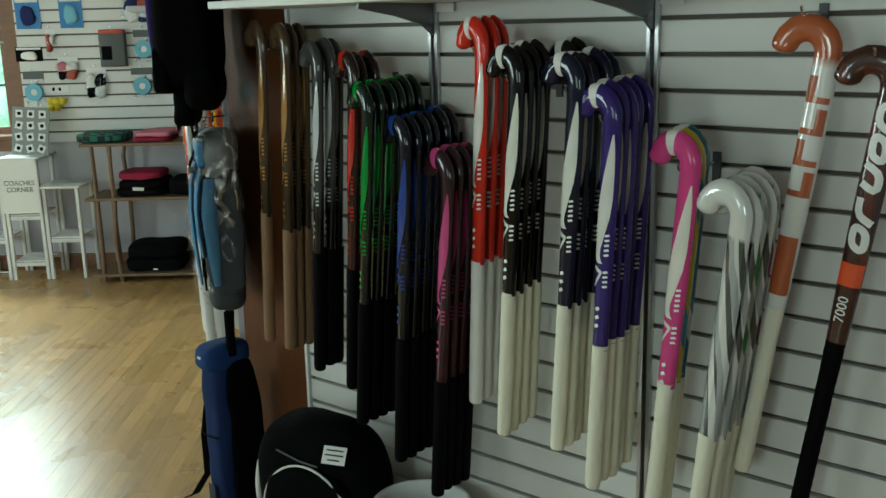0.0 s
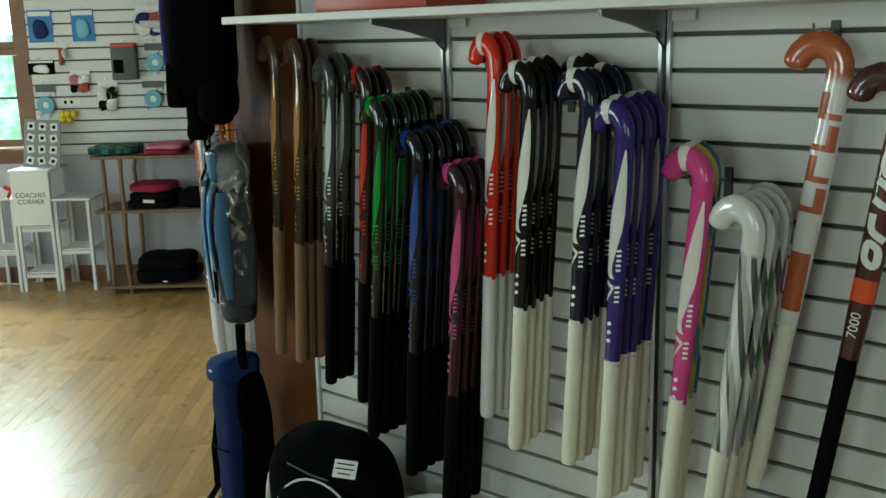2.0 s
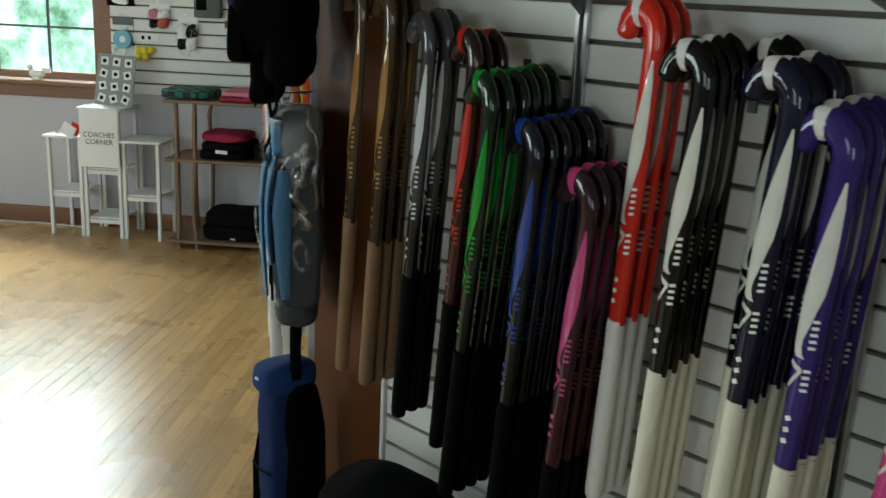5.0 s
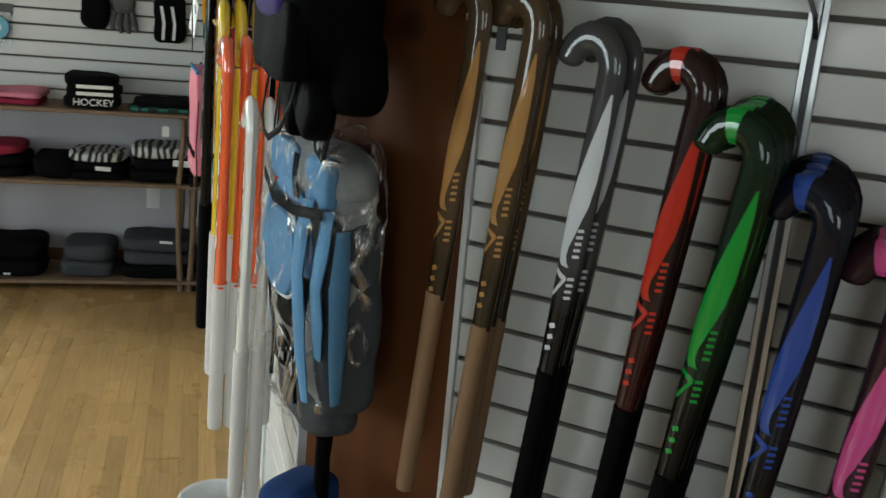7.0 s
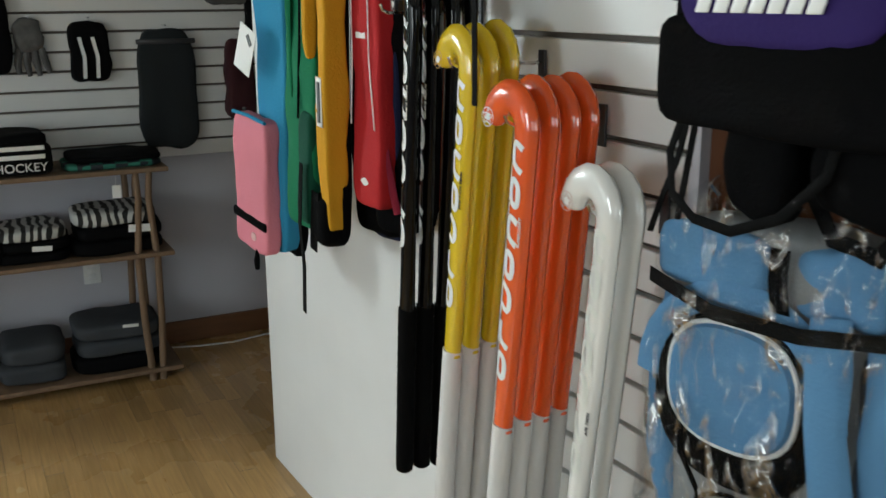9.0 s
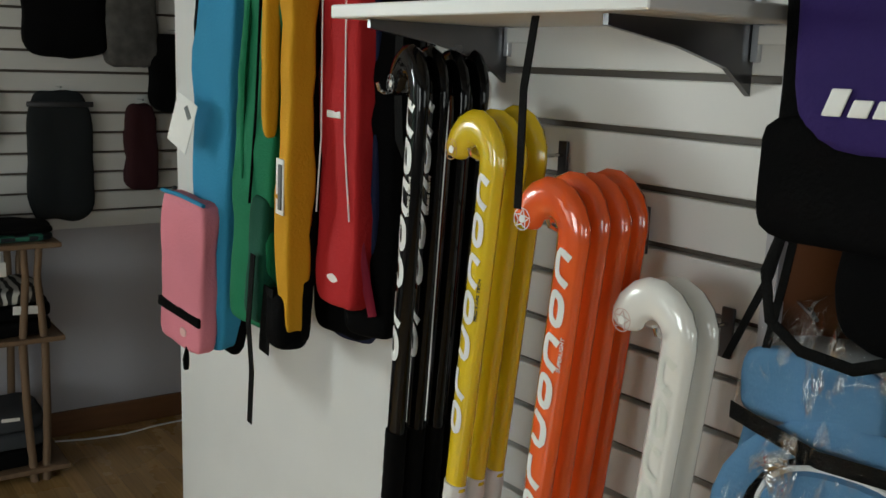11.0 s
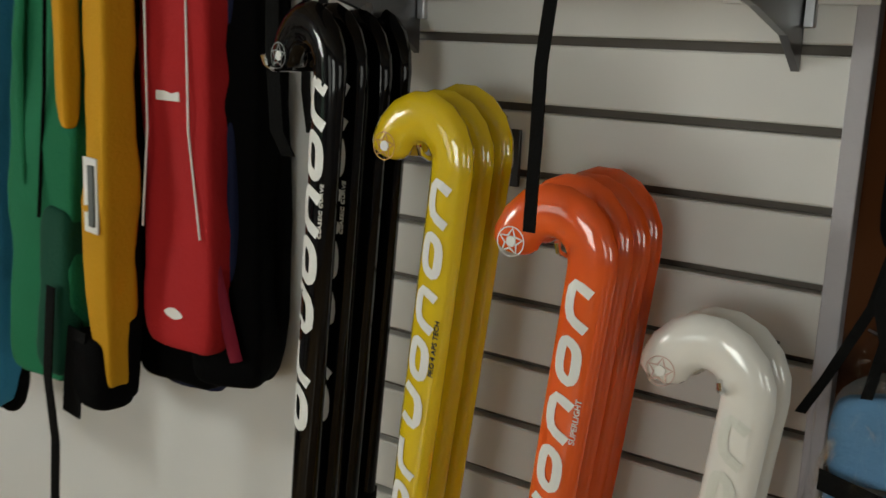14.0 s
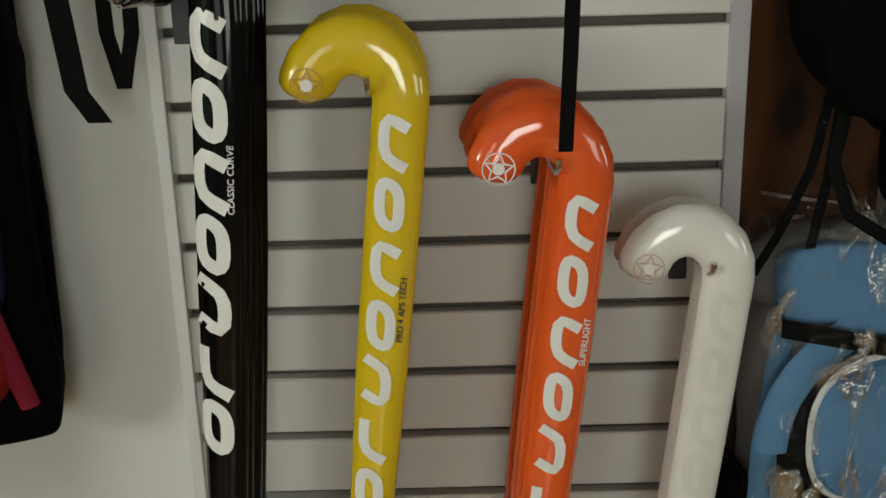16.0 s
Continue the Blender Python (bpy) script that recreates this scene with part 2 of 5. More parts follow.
_n.links.new(_p.outputs[0], _g.inputs["Normal"])
_tr = _n.nodes.new("ShaderNodeBsdfTransparent")
_tr.inputs[0].default_value = (0.97, 0.975, 0.98, 1)
_fr = _n.nodes.new("ShaderNodeMapRange")
_fr.inputs[1].default_value, _fr.inputs[2].default_value = 0.54, 0.68
_fr.inputs[3].default_value, _fr.inputs[4].default_value = 0.02, 0.75
_n.links.new(_t.outputs[0], _fr.inputs[0])
_mx = _n.nodes.new("ShaderNodeMixShader")
_n.links.new(_fr.outputs[0], _mx.inputs[0])
_n.links.new(_tr.outputs[0], _mx.inputs[1])
_n.links.new(_g.outputs[0], _mx.inputs[2])
_n.links.new(_mx.outputs[0], _n.nodes["Material Output"].inputs[0])


def cloth(name, col, k=0.75):
    m = mat(name, col, 0.85, scale=6, bump=0.3, bscale=160, col2=tuple(c * k for c in col))
    m.node_tree.nodes["Principled BSDF"].inputs["Specular IOR Level"].default_value = 0.25
    return m


# ---- mesh helpers ----


def mesh(bm, name, material, smooth=True):
    me = bpy.data.meshes.new(name)
    bm.to_mesh(me)
    bm.free()
    for f in me.polygons:
        f.use_smooth = smooth
    if smooth:
        me.set_sharp_from_angle(angle=radians(42))
    me.materials.append(material)
    return me


def part(name, bm, material, parent, label="", smooth=True):
    ob = new(name, bm if isinstance(bm, bpy.types.Mesh) else mesh(bm, name, material, smooth))
    ob.parent = parent
    if label:
        ob["label"] = label
    return ob


def thing(name, m, label, category, group="", kind=""):
    ob = new(name)
    ob.empty_display_size = 0.05
    ob.matrix_world = m
    return tagged(ob, label, category, group, kind)


def box(size, at=(0, 0, 0), bevel=0.0, bm=None, segs=2, turn=None):
    bm = bm or bmesh.new()
    made = bmesh.ops.create_cube(bm, size=1.0)["verts"]
    m = Matrix.Translation(at) @ (turn or Matrix()) @ Matrix.Diagonal((*size, 1))
    bmesh.ops.transform(bm, matrix=m, verts=made)
    if bevel:
        edges = list({e for v in made for e in v.link_edges})
        bmesh.ops.bevel(bm, geom=edges, offset=bevel, segments=segs, affect="EDGES", profile=0.5)
    return bm


def tube(points, radii, bm=None, sides=10, flat=1.0, up=(0, 1, 0), cap=True):
    """A swept tube; flat scales its thickness along up."""
    bm = bm or bmesh.new()
    pts = [Vector(p) for p in points]
    if not hasattr(radii, "__len__"):
        radii = [radii] * len(pts)
    rings = []
    for i, p in enumerate(pts):
        d = (pts[min(i + 1, len(pts) - 1)] - pts[max(i - 1, 0)]).normalized()
        b = Vector(up)
        a = d.cross(b)
        if a.length < 1e-4:
            b = Vector((1, 0, 0))
            a = d.cross(b)
        a.normalize()
        b = a.cross(d).normalized()
        fl = flat[i] if hasattr(flat, "__len__") else flat
        rings.append([bm.verts.new(p + (a * math.cos(t) + b * math.sin(t) * fl) * radii[i]) for t in (2 * math.pi * k / sides for k in range(sides))])
    for r, q in zip(rings, rings[1:]):
        for k in range(sides):
            bm.faces.new((r[k], r[(k + 1) % sides], q[(k + 1) % sides], q[k]))
    if cap:
        bm.faces.new(rings[0][::-1])
        bm.faces.new(rings[-1])
    bmesh.ops.recalc_face_normals(bm, faces=bm.faces)
    return bm


def ribbon(points, width, bm=None, thick=0.002, side=(1, 0, 0)):
    """A flat strap along points, width metres across in the direction side."""
    bm = bm or bmesh.new()
    s = Vector(side).normalized()
    rings = []
    pts = [Vector(p) for p in points]
    for i, p in enumerate(pts):
        d = (pts[min(i + 1, len(pts) - 1)] - pts[max(i - 1, 0)]).normalized()
        n = d.cross(s).normalized()
        rings.append([bm.verts.new(p + s * a * width / 2 + n * b * thick / 2) for a, b in ((-1, -1), (1, -1), (1, 1), (-1, 1))])
    for r, q in zip(rings, rings[1:]):
        for k in range(4):
            bm.faces.new((r[k], r[(k + 1) % 4], q[(k + 1) % 4], q[k]))
    bm.faces.new(rings[0][::-1])
    bm.faces.new(rings[-1])
    bmesh.ops.recalc_face_normals(bm, faces=bm.faces)
    return bm


def soft_box(size, at=(0, 0, 0), power=4.0, wrinkle=0.01, freq=9.0, bm=None, cuts=12, taper=0.0, seed=0.0, sag=0.0):
    """A padded, slightly wrinkled bag shape; taper narrows the top."""
    rest, bm = bm, bmesh.new()
    bmesh.ops.create_cube(bm, size=2.0)
    bmesh.ops.subdivide_edges(bm, edges=bm.edges[:], cuts=cuts, use_grid_fill=True)
    for v in list(bm.verts):
        p = v.co.copy()
        n = (abs(p.x) ** power + abs(p.y) ** power + abs(p.z) ** power) ** (1 / power)
        p = p / n
        k = 1 - taper * (p.z + 1) / 2
        q = Vector((p.x * size[0] / 2 * k, p.y * size[1] / 2 * (1 + sag * (1 - p.z) / 2), p.z * size[2] / 2))
        w = noise.noise(q * freq + Vector((seed, seed * 2, 0))) + 0.5 * noise.noise(q * freq * 2.3 + Vector((0, seed, 3)))
        v.co = q + p.normalized() * w * wrinkle + Vector(at)
    if rest:
        me = bpy.data.meshes.new("joined")
        rest.to_mesh(me)
        rest.free()
        bm.from_mesh(me)
        bpy.data.meshes.remove(me)
    return bm


def disc_shape(rx, rz, at, thick, n=24, power=2.4, bm=None):
    """A rounded plate facing -y."""
    bm = bm or bmesh.new()
    a, b = [], []
    for k in range(n):
        t = 2 * math.pi * k / n
        c, s = math.cos(t), math.sin(t)
        r = (abs(c) ** power + abs(s) ** power) ** (-1 / power)
        a.append(bm.verts.new((at[0] + rx * c * r, at[1], at[2] + rz * s * r)))
        b.append(bm.verts.new((at[0] + rx * 0.93 * c * r, at[1] - thick, at[2] + rz * 0.93 * s * r)))
    for k in range(n):
        bm.faces.new((a[k], a[(k + 1) % n], b[(k + 1) % n], b[k]))
    bm.faces.new(b)
    bm.faces.new(a[::-1])
    bmesh.ops.recalc_face_normals(bm, faces=bm.faces)
    return bm


def words(text, size, m, material, parent=None, name="lettering", label=""):
    cu = bpy.data.curves.new(name, "FONT")
    cu.body, cu.size, cu.extrude, cu.align_x, cu.align_y = text, size, 0.0006, "CENTER", "CENTER"
    cu.materials.append(material)
    ob = new(name, cu)
    if parent:
        ob.parent = parent
        ob.matrix_local = m
    else:
        ob.matrix_world = m
    if label:
        ob["label"] = label
    return ob


# ---- large structure ----
H = 2.62


def wall_run(name, p, q, label, material, thick=0.12, openings=(), height=H):
    """A wall from p to q (seen with p on its left), thick behind it, with openings (start, end, sill, head)."""
    p, q = Vector(p), Vector(q)
    d = (q - p).normalized()
    length = (q - p).length
    bm = bmesh.new()
    cuts = [0.0]
    for a, b, lo, hi in sorted(openings):
        box((a - cuts[-1], thick, height), ((a + cuts[-1]) / 2, thick / 2, height / 2), bm=bm)
        box((b - a, thick, lo), ((a + b) / 2, thick / 2, lo / 2), bm=bm)
        box((b - a, thick, height - hi), ((a + b) / 2, thick / 2, (height + hi) / 2), bm=bm)
        cuts.append(b)
    box((length - cuts[-1], thick, height), ((length + cuts[-1]) / 2, thick / 2, height / 2), bm=bm)
    ob = new(name, mesh(bm, name, material, False))
    ob.matrix_world = Matrix.Translation((p.x, p.y, 0)) @ Matrix.Rotation(math.atan2(d.y, d.x), 4, "Z")
    return tagged(ob, label, "wall", kind="structure")


def far_xy(s, off=0.0):
    return UF * s + MF * (FAR + off)


def bay_xy(d, off=0.0):
    return DB * d + NB * (D2 - off)


WX0, WX1, WZ0, WZ1 = -4.62, -3.28, 0.90, 2.15
S_LEFT, S_RIGHT = -6.0, 0.3
far_wall = wall_run("wall_far", far_xy(S_LEFT), far_xy(S_RIGHT), "lilac-grey painted wall with a double-hung window", PAINT, openings=[(WX0 - S_LEFT, WX1 - S_LEFT, WZ0, WZ1)])
_a, _b2 = far_xy(S_LEFT), far_xy(S_LEFT, 6.0)
wall_run("wall_left", _b2, _a, "lilac-grey painted wall with two windows", PAINT,
         openings=[(6.0 - d - 0.6, 6.0 - d + 0.6, 0.85, 2.15) for d in WIN_LEFT])
wall_run("wall_rear", (2.3, -5.2), (_b2.x, -5.2), "lilac-grey painted rear wall with two windows", PAINT,
         openings=[(2.3 - d - 0.6, 2.3 - d + 0.6, 0.85, 2.15) for d in WIN_REAR])
wall_run("wall_right", (2.3, 0.0), (2.3, -5.2), "lilac-grey painted side wall", PAINT)
_c = bay_xy(-2.0, -0.9)
wall_run("wall_back", far_xy(S_RIGHT), (_c.x + 1.6, _c.y - 0.2), "lilac-grey painted wall behind the partition", PAINT)
# the diagonal wall behind the first bay, the brown corner board and the white partition
wall_run("wall_diagonal", (-1.282, 0.022), (2.42, 0.022), "wall behind the white slatted stick display", WHITE, thick=0.11)
wall_run("wall_partition", bay_xy(-3.03, -0.006), bay_xy(-1.733, -0.006), "smooth white partition panel ending at an open edge", WHITE, thick=0.10)
wall_run("wall_partition_slatted", bay_xy(-1.733, -0.022), bay_xy(-1.130, -0.022), "white slatted end of the partition", WHITE, thick=0.085)
_bm = box((0.362, 0.02, 2.3), (0, 0, 1.15), bevel=0.002)
_br = new("corner_board", mesh(_bm, "corner_board", BROWN, False))
_br.matrix_world = pose(-1.4545, 0.021, 0, 0, 0, -5.4)
tagged(_br, "brown stained wooden board closing the corner between displays", "wall panel", kind="structure")

_bm = bmesh.new()
_outline = [far_xy(S_LEFT - .1, -.2), far_xy(S_RIGHT + .2, -.2), Vector((2.5, 1.6)), Vector((2.5, -5.4)), Vector((_b2.x - .5, -5.4))]
_vs = [_bm.verts.new((v.x, v.y, H)) for v in _outline]
_f = _bm.faces.new(_vs)
_ex = bmesh.ops.extrude_face_region(_bm, geom=[_f])
bmesh.ops.translate(_bm, vec=(0, 0, 0.12), verts=[v for v in _ex["geom"] if isinstance(v, bmesh.types.BMVert)])
bmesh.ops.recalc_face_normals(_bm, faces=_bm.faces)
tagged(new("ceiling", mesh(_bm, "ceiling", CEIL, False)), "plain beige-grey ceiling", "ceiling", kind="structure")

_bm = bmesh.new()
_vs = [_bm.verts.new((v.x, v.y, -0.02)) for v in _outline]
_bm.faces.new(_vs)
bmesh.ops.recalc_face_normals(_bm, faces=_bm.faces)
floor = tagged(new("floor", mesh(_bm, "floor", GROOVE, False)), "glossy golden oak strip floor", "floor", kind="structure")


def slat_panel(name, m, length, z_top, z_low, label, z_ref):
    """Slatted wall boards: one object a slat, with a lip over each groove."""
    root = tagged(new(name), label, "slatwall", kind="structure")
    root.matrix_world = m
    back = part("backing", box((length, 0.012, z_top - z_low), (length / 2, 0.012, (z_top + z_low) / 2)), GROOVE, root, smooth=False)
    k0 = math.floor((z_ref - z_top) / SLAT)
    shared = {}
    k = k0
    while True:
        top = min(z_ref - SLAT * k - 0.005, z_top)
        low = max(z_ref - SLAT * (k + 1) + 0.005, z_low)
        k += 1
        if top - low < 0.004:
            if low <= z_low:
                break
            continue
        h = round(top - low, 4)
        if h not in shared:
            bm = box((length, 0.019, h), (length / 2, -0.0035, 0), bevel=0.0018, segs=1)
            shared[h] = mesh(bm, "slat", WHITE_SLAT, False)
        ob = part("slat", shared[h], None, root)
        ob.location.z = (top + low) / 2
        if low <= z_low:
            break
    return root


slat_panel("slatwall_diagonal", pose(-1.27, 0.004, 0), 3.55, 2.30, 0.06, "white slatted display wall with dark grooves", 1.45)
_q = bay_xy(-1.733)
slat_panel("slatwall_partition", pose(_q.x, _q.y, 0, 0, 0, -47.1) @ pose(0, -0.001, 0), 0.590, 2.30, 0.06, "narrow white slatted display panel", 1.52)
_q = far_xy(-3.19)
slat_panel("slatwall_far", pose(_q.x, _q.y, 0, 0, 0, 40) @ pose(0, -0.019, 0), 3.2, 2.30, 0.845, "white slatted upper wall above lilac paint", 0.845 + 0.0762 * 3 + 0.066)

# edge strips of the displays
for _nm, _m, _w in (("edge_strip", pose(-1.276, -0.008, 0), 0.012), ("edge_strip", bay_pose(-1.735, 0.010, 0), 0.014), ("edge_strip", bay_pose(-1.136, 0.010, 0), 0.020)):
    _o = new(_nm, mesh(box((_w, 0.022, 2.3), (0, 0, 1.15), bevel=0.001, segs=1), _nm, PAINT if _w > 0.015 else WHITE, False))
    _o.matrix_world = _m
    tagged(_o, "narrow vertical edge strip of the slatted display", "trim", kind="structure")


def standard(m):
    """A slotted aluminium upright."""
    root = thing("shelf_upright", m, "slotted aluminium shelf upright screwed to the slatwall", "shelf upright", "shelf uprights")
    part("left_rail", box((0.010, 0.012, 1.9), (-0.010, -0.006, 1.3), bevel=0.001, segs=1), METAL, root, smooth=False)
    part("right_rail", box((0.010, 0.012, 1.9), (0.010, -0.006, 1.3), bevel=0.001, segs=1), METAL, root, smooth=False)
    part("web", box((0.012, 0.003, 1.9), (0, -0.002, 1.3)), DARKMETAL, root, smooth=False)
    return root


for _x in (-0.726, -0.112, 0.50, 1.115):
    standard(pose(_x, -0.010, 0))

for _d in (-1.652, -1.197):
    standard(bay_pose(_d, 0.011, 1.19))

# ---- hockey sticks ----
LS = 0.94


def stick_profile():
    """Centre line, half width and flatness from butt to toe, for a stick LS long."""
    pts, rad, fl = [], [], []
    for z, r, f in ((0.0, 0.0145, 1.0), (0.02, 0.0165, 1.0), (0.30, 0.0168, 0.92), (0.36, 0.0185, 0.75), (0.50, 0.0225, 0.56), (0.62, 0.0245, 0.5), (0.74, 0.0250, 0.48), (0.80, 0.0250, 0.48), (0.845, 0.0250, 0.5)):
        pts.append((0, 0, z)), rad.append(r), fl.append(f)
    R, cx, cz = 0.042, -0.042, 0.868
    for k in range(9):
        a = math.radians(168 * k / 8)
        pts.append((cx + R * math.cos(a), 0, cz + 1.08 * R * math.sin(a)))
        rad.append(0.0252 + 0.001 * math.sin(a)), fl.append(0.55)
    e = pts[-1]
    for k, s in ((0.005, 0.0240), (0.010, 0.0205), (0.0142, 0.013), (0.0160, 0.004)):
        pts.append((e[0] - 0.1 * k, 0, e[2] - k)), rad.append(s), fl.append(0.6)
    return pts, rad, fl


PTS, RAD, FLT = stick_profile()


def stick_point(z, x):
    """The front face's y at height z, x off the axis."""
    for i in range(8):
        if PTS[i][2] <= z <= PTS[i + 1][2]:
            k = (z - PTS[i][2]) / (PTS[i + 1][2] - PTS[i][2])
            r, f = RAD[i] + k * (RAD[i + 1] - RAD[i]), FLT[i] + k * (FLT[i + 1] - FLT[i])
            return -r * f * math.sqrt(max(0.0, 1 - min(1, (x / r)) ** 2))
    return -0.013


def face_mark(bm, x0, x1, z0, z1, slant=0.0, n=3, rise=0.0):
    """A thin printed mark lying on the stick's front face."""
    rows = []
    for i in range(n + 1):
        k = i / n
        row = []
        for z, sl in ((z0, 0.0), (z1, slant)):
            x = x0 + (x1 - x0) * k + sl
            zz = z + rise * k
            row.append(bm.verts.new((x, stick_point(min(max(zz, 0.02), 0.84), x) - 0.0008, zz)))
        rows.append(row)
    for a, b in zip(rows, rows[1:]):
        bm.faces.new((a[0], b[0], b[1], a[1]))


def face_at(x, z, lift=0.0011):
    return (x, stick_point(min(max(z, 0.02), 0.84), x) - lift, z)


def face_stroke(bm, pts, width, closed=False):
    """A stroke of even width printed on the stick's front face, along points (x, z)."""
    p = [Vector(q) for q in pts]
    n = len(p)
    rows = []
    for i in range(n):
        a, b = (p[i - 1], p[(i + 1) % n]) if closed else (p[max(i - 1, 0)], p[min(i + 1, n - 1)])
        d = (b - a).normalized()
        o = Vector((-d.y, d.x)) * width / 2
        rows.append([bm.verts.new(face_at(*(p[i] + o * k))) for k in (-1, 0, 1)])
    for a, b in zip(rows, rows[1:] + (rows[:1] if closed else [])):
        for k in (0, 1):
            bm.faces.new((a[k], b[k], b[k + 1], a[k + 1]))


def brand_bars(z0, count, pitch, w=0.024, tall=0.044, x0=-0.002):
    """Slanted rounded shapes in a row up the shaft, rings, arches and hooks, each a mesh."""
    made = []
    for k in range(count):
        bm = bmesh.new()
        st = w * 0.40

        def at(u, v):
            x = x0 + w * (0.5 - v)
            return x, z0 + k * pitch + tall * u + 0.5 * w * v

        kind = (0, 3, 2, 0, 1, 0, 1)[k % 7]
        if kind == 0:
            face_stroke(bm, [at(0.5 + 0.38 * math.copysign(abs(math.cos(a)) ** 0.7, math.cos(a)), 0.5 + 0.36 * math.copysign(abs(math.sin(a)) ** 0.7, math.sin(a))) for a in [2 * math.pi * i / 18 for i in range(18)]], st, True)
        else:
            arc = [(0.14, 0.0), (0.14, 0.45), (0.17, 0.70), (0.30, 0.83), (0.50, 0.86)]
            if kind != 3:
                arc += [(0.70, 0.83), (0.83, 0.70), (0.86, 0.45), (0.86, 0.0)]
            else:
                arc += [(0.78, 0.86)]
            if kind == 2:
                arc = [(u, 1 - v) for u, v in arc]
            face_stroke(bm, [at(u, v) for u, v in arc], st)
        bmesh.ops.recalc_face_normals(bm, faces=bm.faces)
        made.append(bm)
    return made


def profile_mark(bm, levels, n=4):
    """A printed patch given by its left and right edges (z, x0, x1) from top to bottom."""
    rows = [[bm.verts.new(face_at(a + (b - a) * k / n, z)) for k in range(n + 1)] for z, a, b in levels]
    for p, q in zip(rows, rows[1:]):
        for k in range(n):
            bm.faces.new((p[k], p[k + 1], q[k + 1], q[k]))


STICK_CACHE = {}


def stick_meshes(style, paint, grip, grip_top, marks):
    if style in STICK_CACHE:
        return STICK_CACHE[style]
    i0 = next(i for i in range(len(PTS)) if PTS[i][2] >= grip_top)
    r0 = RAD[i0 - 1] + (RAD[i0] - RAD[i0 - 1]) * (grip_top - PTS[i0 - 1][2]) / (PTS[i0][2] - PTS[i0 - 1][2])
    f0 = FLT[i0 - 1] + (FLT[i0] - FLT[i0 - 1]) * (grip_top - PTS[i0 - 1][2]) / (PTS[i0][2] - PTS[i0 - 1][2])
    body = tube([(0, 0, grip_top - 0.01)] + PTS[i0:], [r0] + RAD[i0:], sides=14, flat=[f0] + FLT[i0:])
    gp, gr, gf = [], [], []
    n = int(grip_top / 0.013)
    for k in range(n + 1):
        z = 0.012 + (grip_top - 0.012) * k / n
        t = max(0.0, (z - 0.30) / 0.3)
        gp.append((0, 0, z))
        gr.append(0.0172 + 0.006 * min(1, t) + (0.0007 if k % 2 else 0))
        gf.append(1.0 - 0.42 * min(1, t))
    grp = tube(gp, gr, sides=12, flat=gf)
    cap = tube([(0, 0, 0), (0, 0, 0.004), (0, 0, 0.016)], [0.012, 0.0165, 0.0172], sides=12)
    capm = GRIP_K if grip is GRIP_K else (GRIP_T if grip is GRIP_T else grip)
    out = [("blade_and_shaft", mesh(body, "blade_and_shaft", paint)), ("grip", mesh(grp, "grip", grip)), ("end_cap", mesh(cap, "end_cap", capm))]
    for nm, bm, m in marks:
        out.append((nm, mesh(bm, nm, m, False)))
    STICK_CACHE[style] = out
    return out


def stick(style, m, label, group, paint, grip, grip_top=0.40, marks=()):
    root = thing("hockey_stick", m, label, "hockey stick", group)
    for nm, me in stick_meshes(style, paint, grip, grip_top, marks):
        ob = part(nm, me, None, root)
        if nm == "ladder_mark":
            tagged(ob, kind="stuff")
    return root


def display_hook(m, reach, label="chrome display hook in the slatwall holding sticks"):
    root = thing("display_hook", m, label, "display hook", "display hooks")
    part("plate", box((0.019, 0.005, 0.066), (0, -0.004, -0.012), bevel=0.001, segs=1), DARKMETAL, root, smooth=False)
    part("wire", tube([(0, -0.002, 0), (0, -reach, 0.0), (0, -reach - 0.012, 0.006), (0, -reach - 0.016, 0.016)], 0.003, sides=8, up=(1, 0, 0)), CHROME, root)


K = (0.0025, 0.0025, 0.003)
W_ = (0.78, 0.77, 0.74)
INK = {}


def painted(name, base, ink, low=None):
    """A stick's lacquer together with the ink of its printed swoosh."""
    m = lacquer("lacquer_" + name, base, low)
    INK[m.name] = lacquer("ink_" + name, ink, coat=0.6)
    return m


P_TAN = painted("tan_stick", (0.07, 0.045, 0.024), (0.36, 0.19, 0.06), (0.03, 0.02, 0.01))
P_SILVER = painted("black_silver_stick", (0.05, 0.05, 0.052), (0.55, 0.57, 0.60), K)
P_REDK = painted("black_red_stick", (0.02, 0.009, 0.008), (0.42, 0.022, 0.012), (0.03, 0.006, 0.005))
P_GREEN = painted("black_green_stick", (0.005, 0.016, 0.007), (0.016, 0.24, 0.03), K)
P_BLUE = painted("black_blue_stick", (0.006, 0.007, 0.014), (0.02, 0.055, 0.28), K)
P_PINKK = painted("black_pink_stick", (0.03, 0.012, 0.018), (0.50, 0.06, 0.22), (0.035, 0.008, 0.012))
P_RED = painted("red_white_stick", (0.58, 0.028, 0.016), (0.74, 0.71, 0.66))
P_KW = painted("black_white_stick", K, (0.74, 0.73, 0.66))
P_NAVY = painted("navy_white_stick", (0.008, 0.009, 0.028), (0.72, 0.72, 0.66))
P_PURPLE = painted("purple_white_stick", (0.034, 0.018, 0.15), (0.70, 0.69, 0.66))
P_PINK = painted("pink_white_stick", (0.58, 0.055, 0.23), (0.76, 0.72, 0.66))
P_YEL2 = stick_mat("lacquer_yellow_teal_stick", (0.55, 0.42, 0.04), (0.04, 0.22, 0.26), z0=0.40, z1=0.86, cover=0.3)
P_TEAL = stick_mat("lacquer_teal_stick", (0.03, 0.16, 0.2), (0.5, 0.5, 0.45), z0=0.40, z1=0.86, cover=0.2)
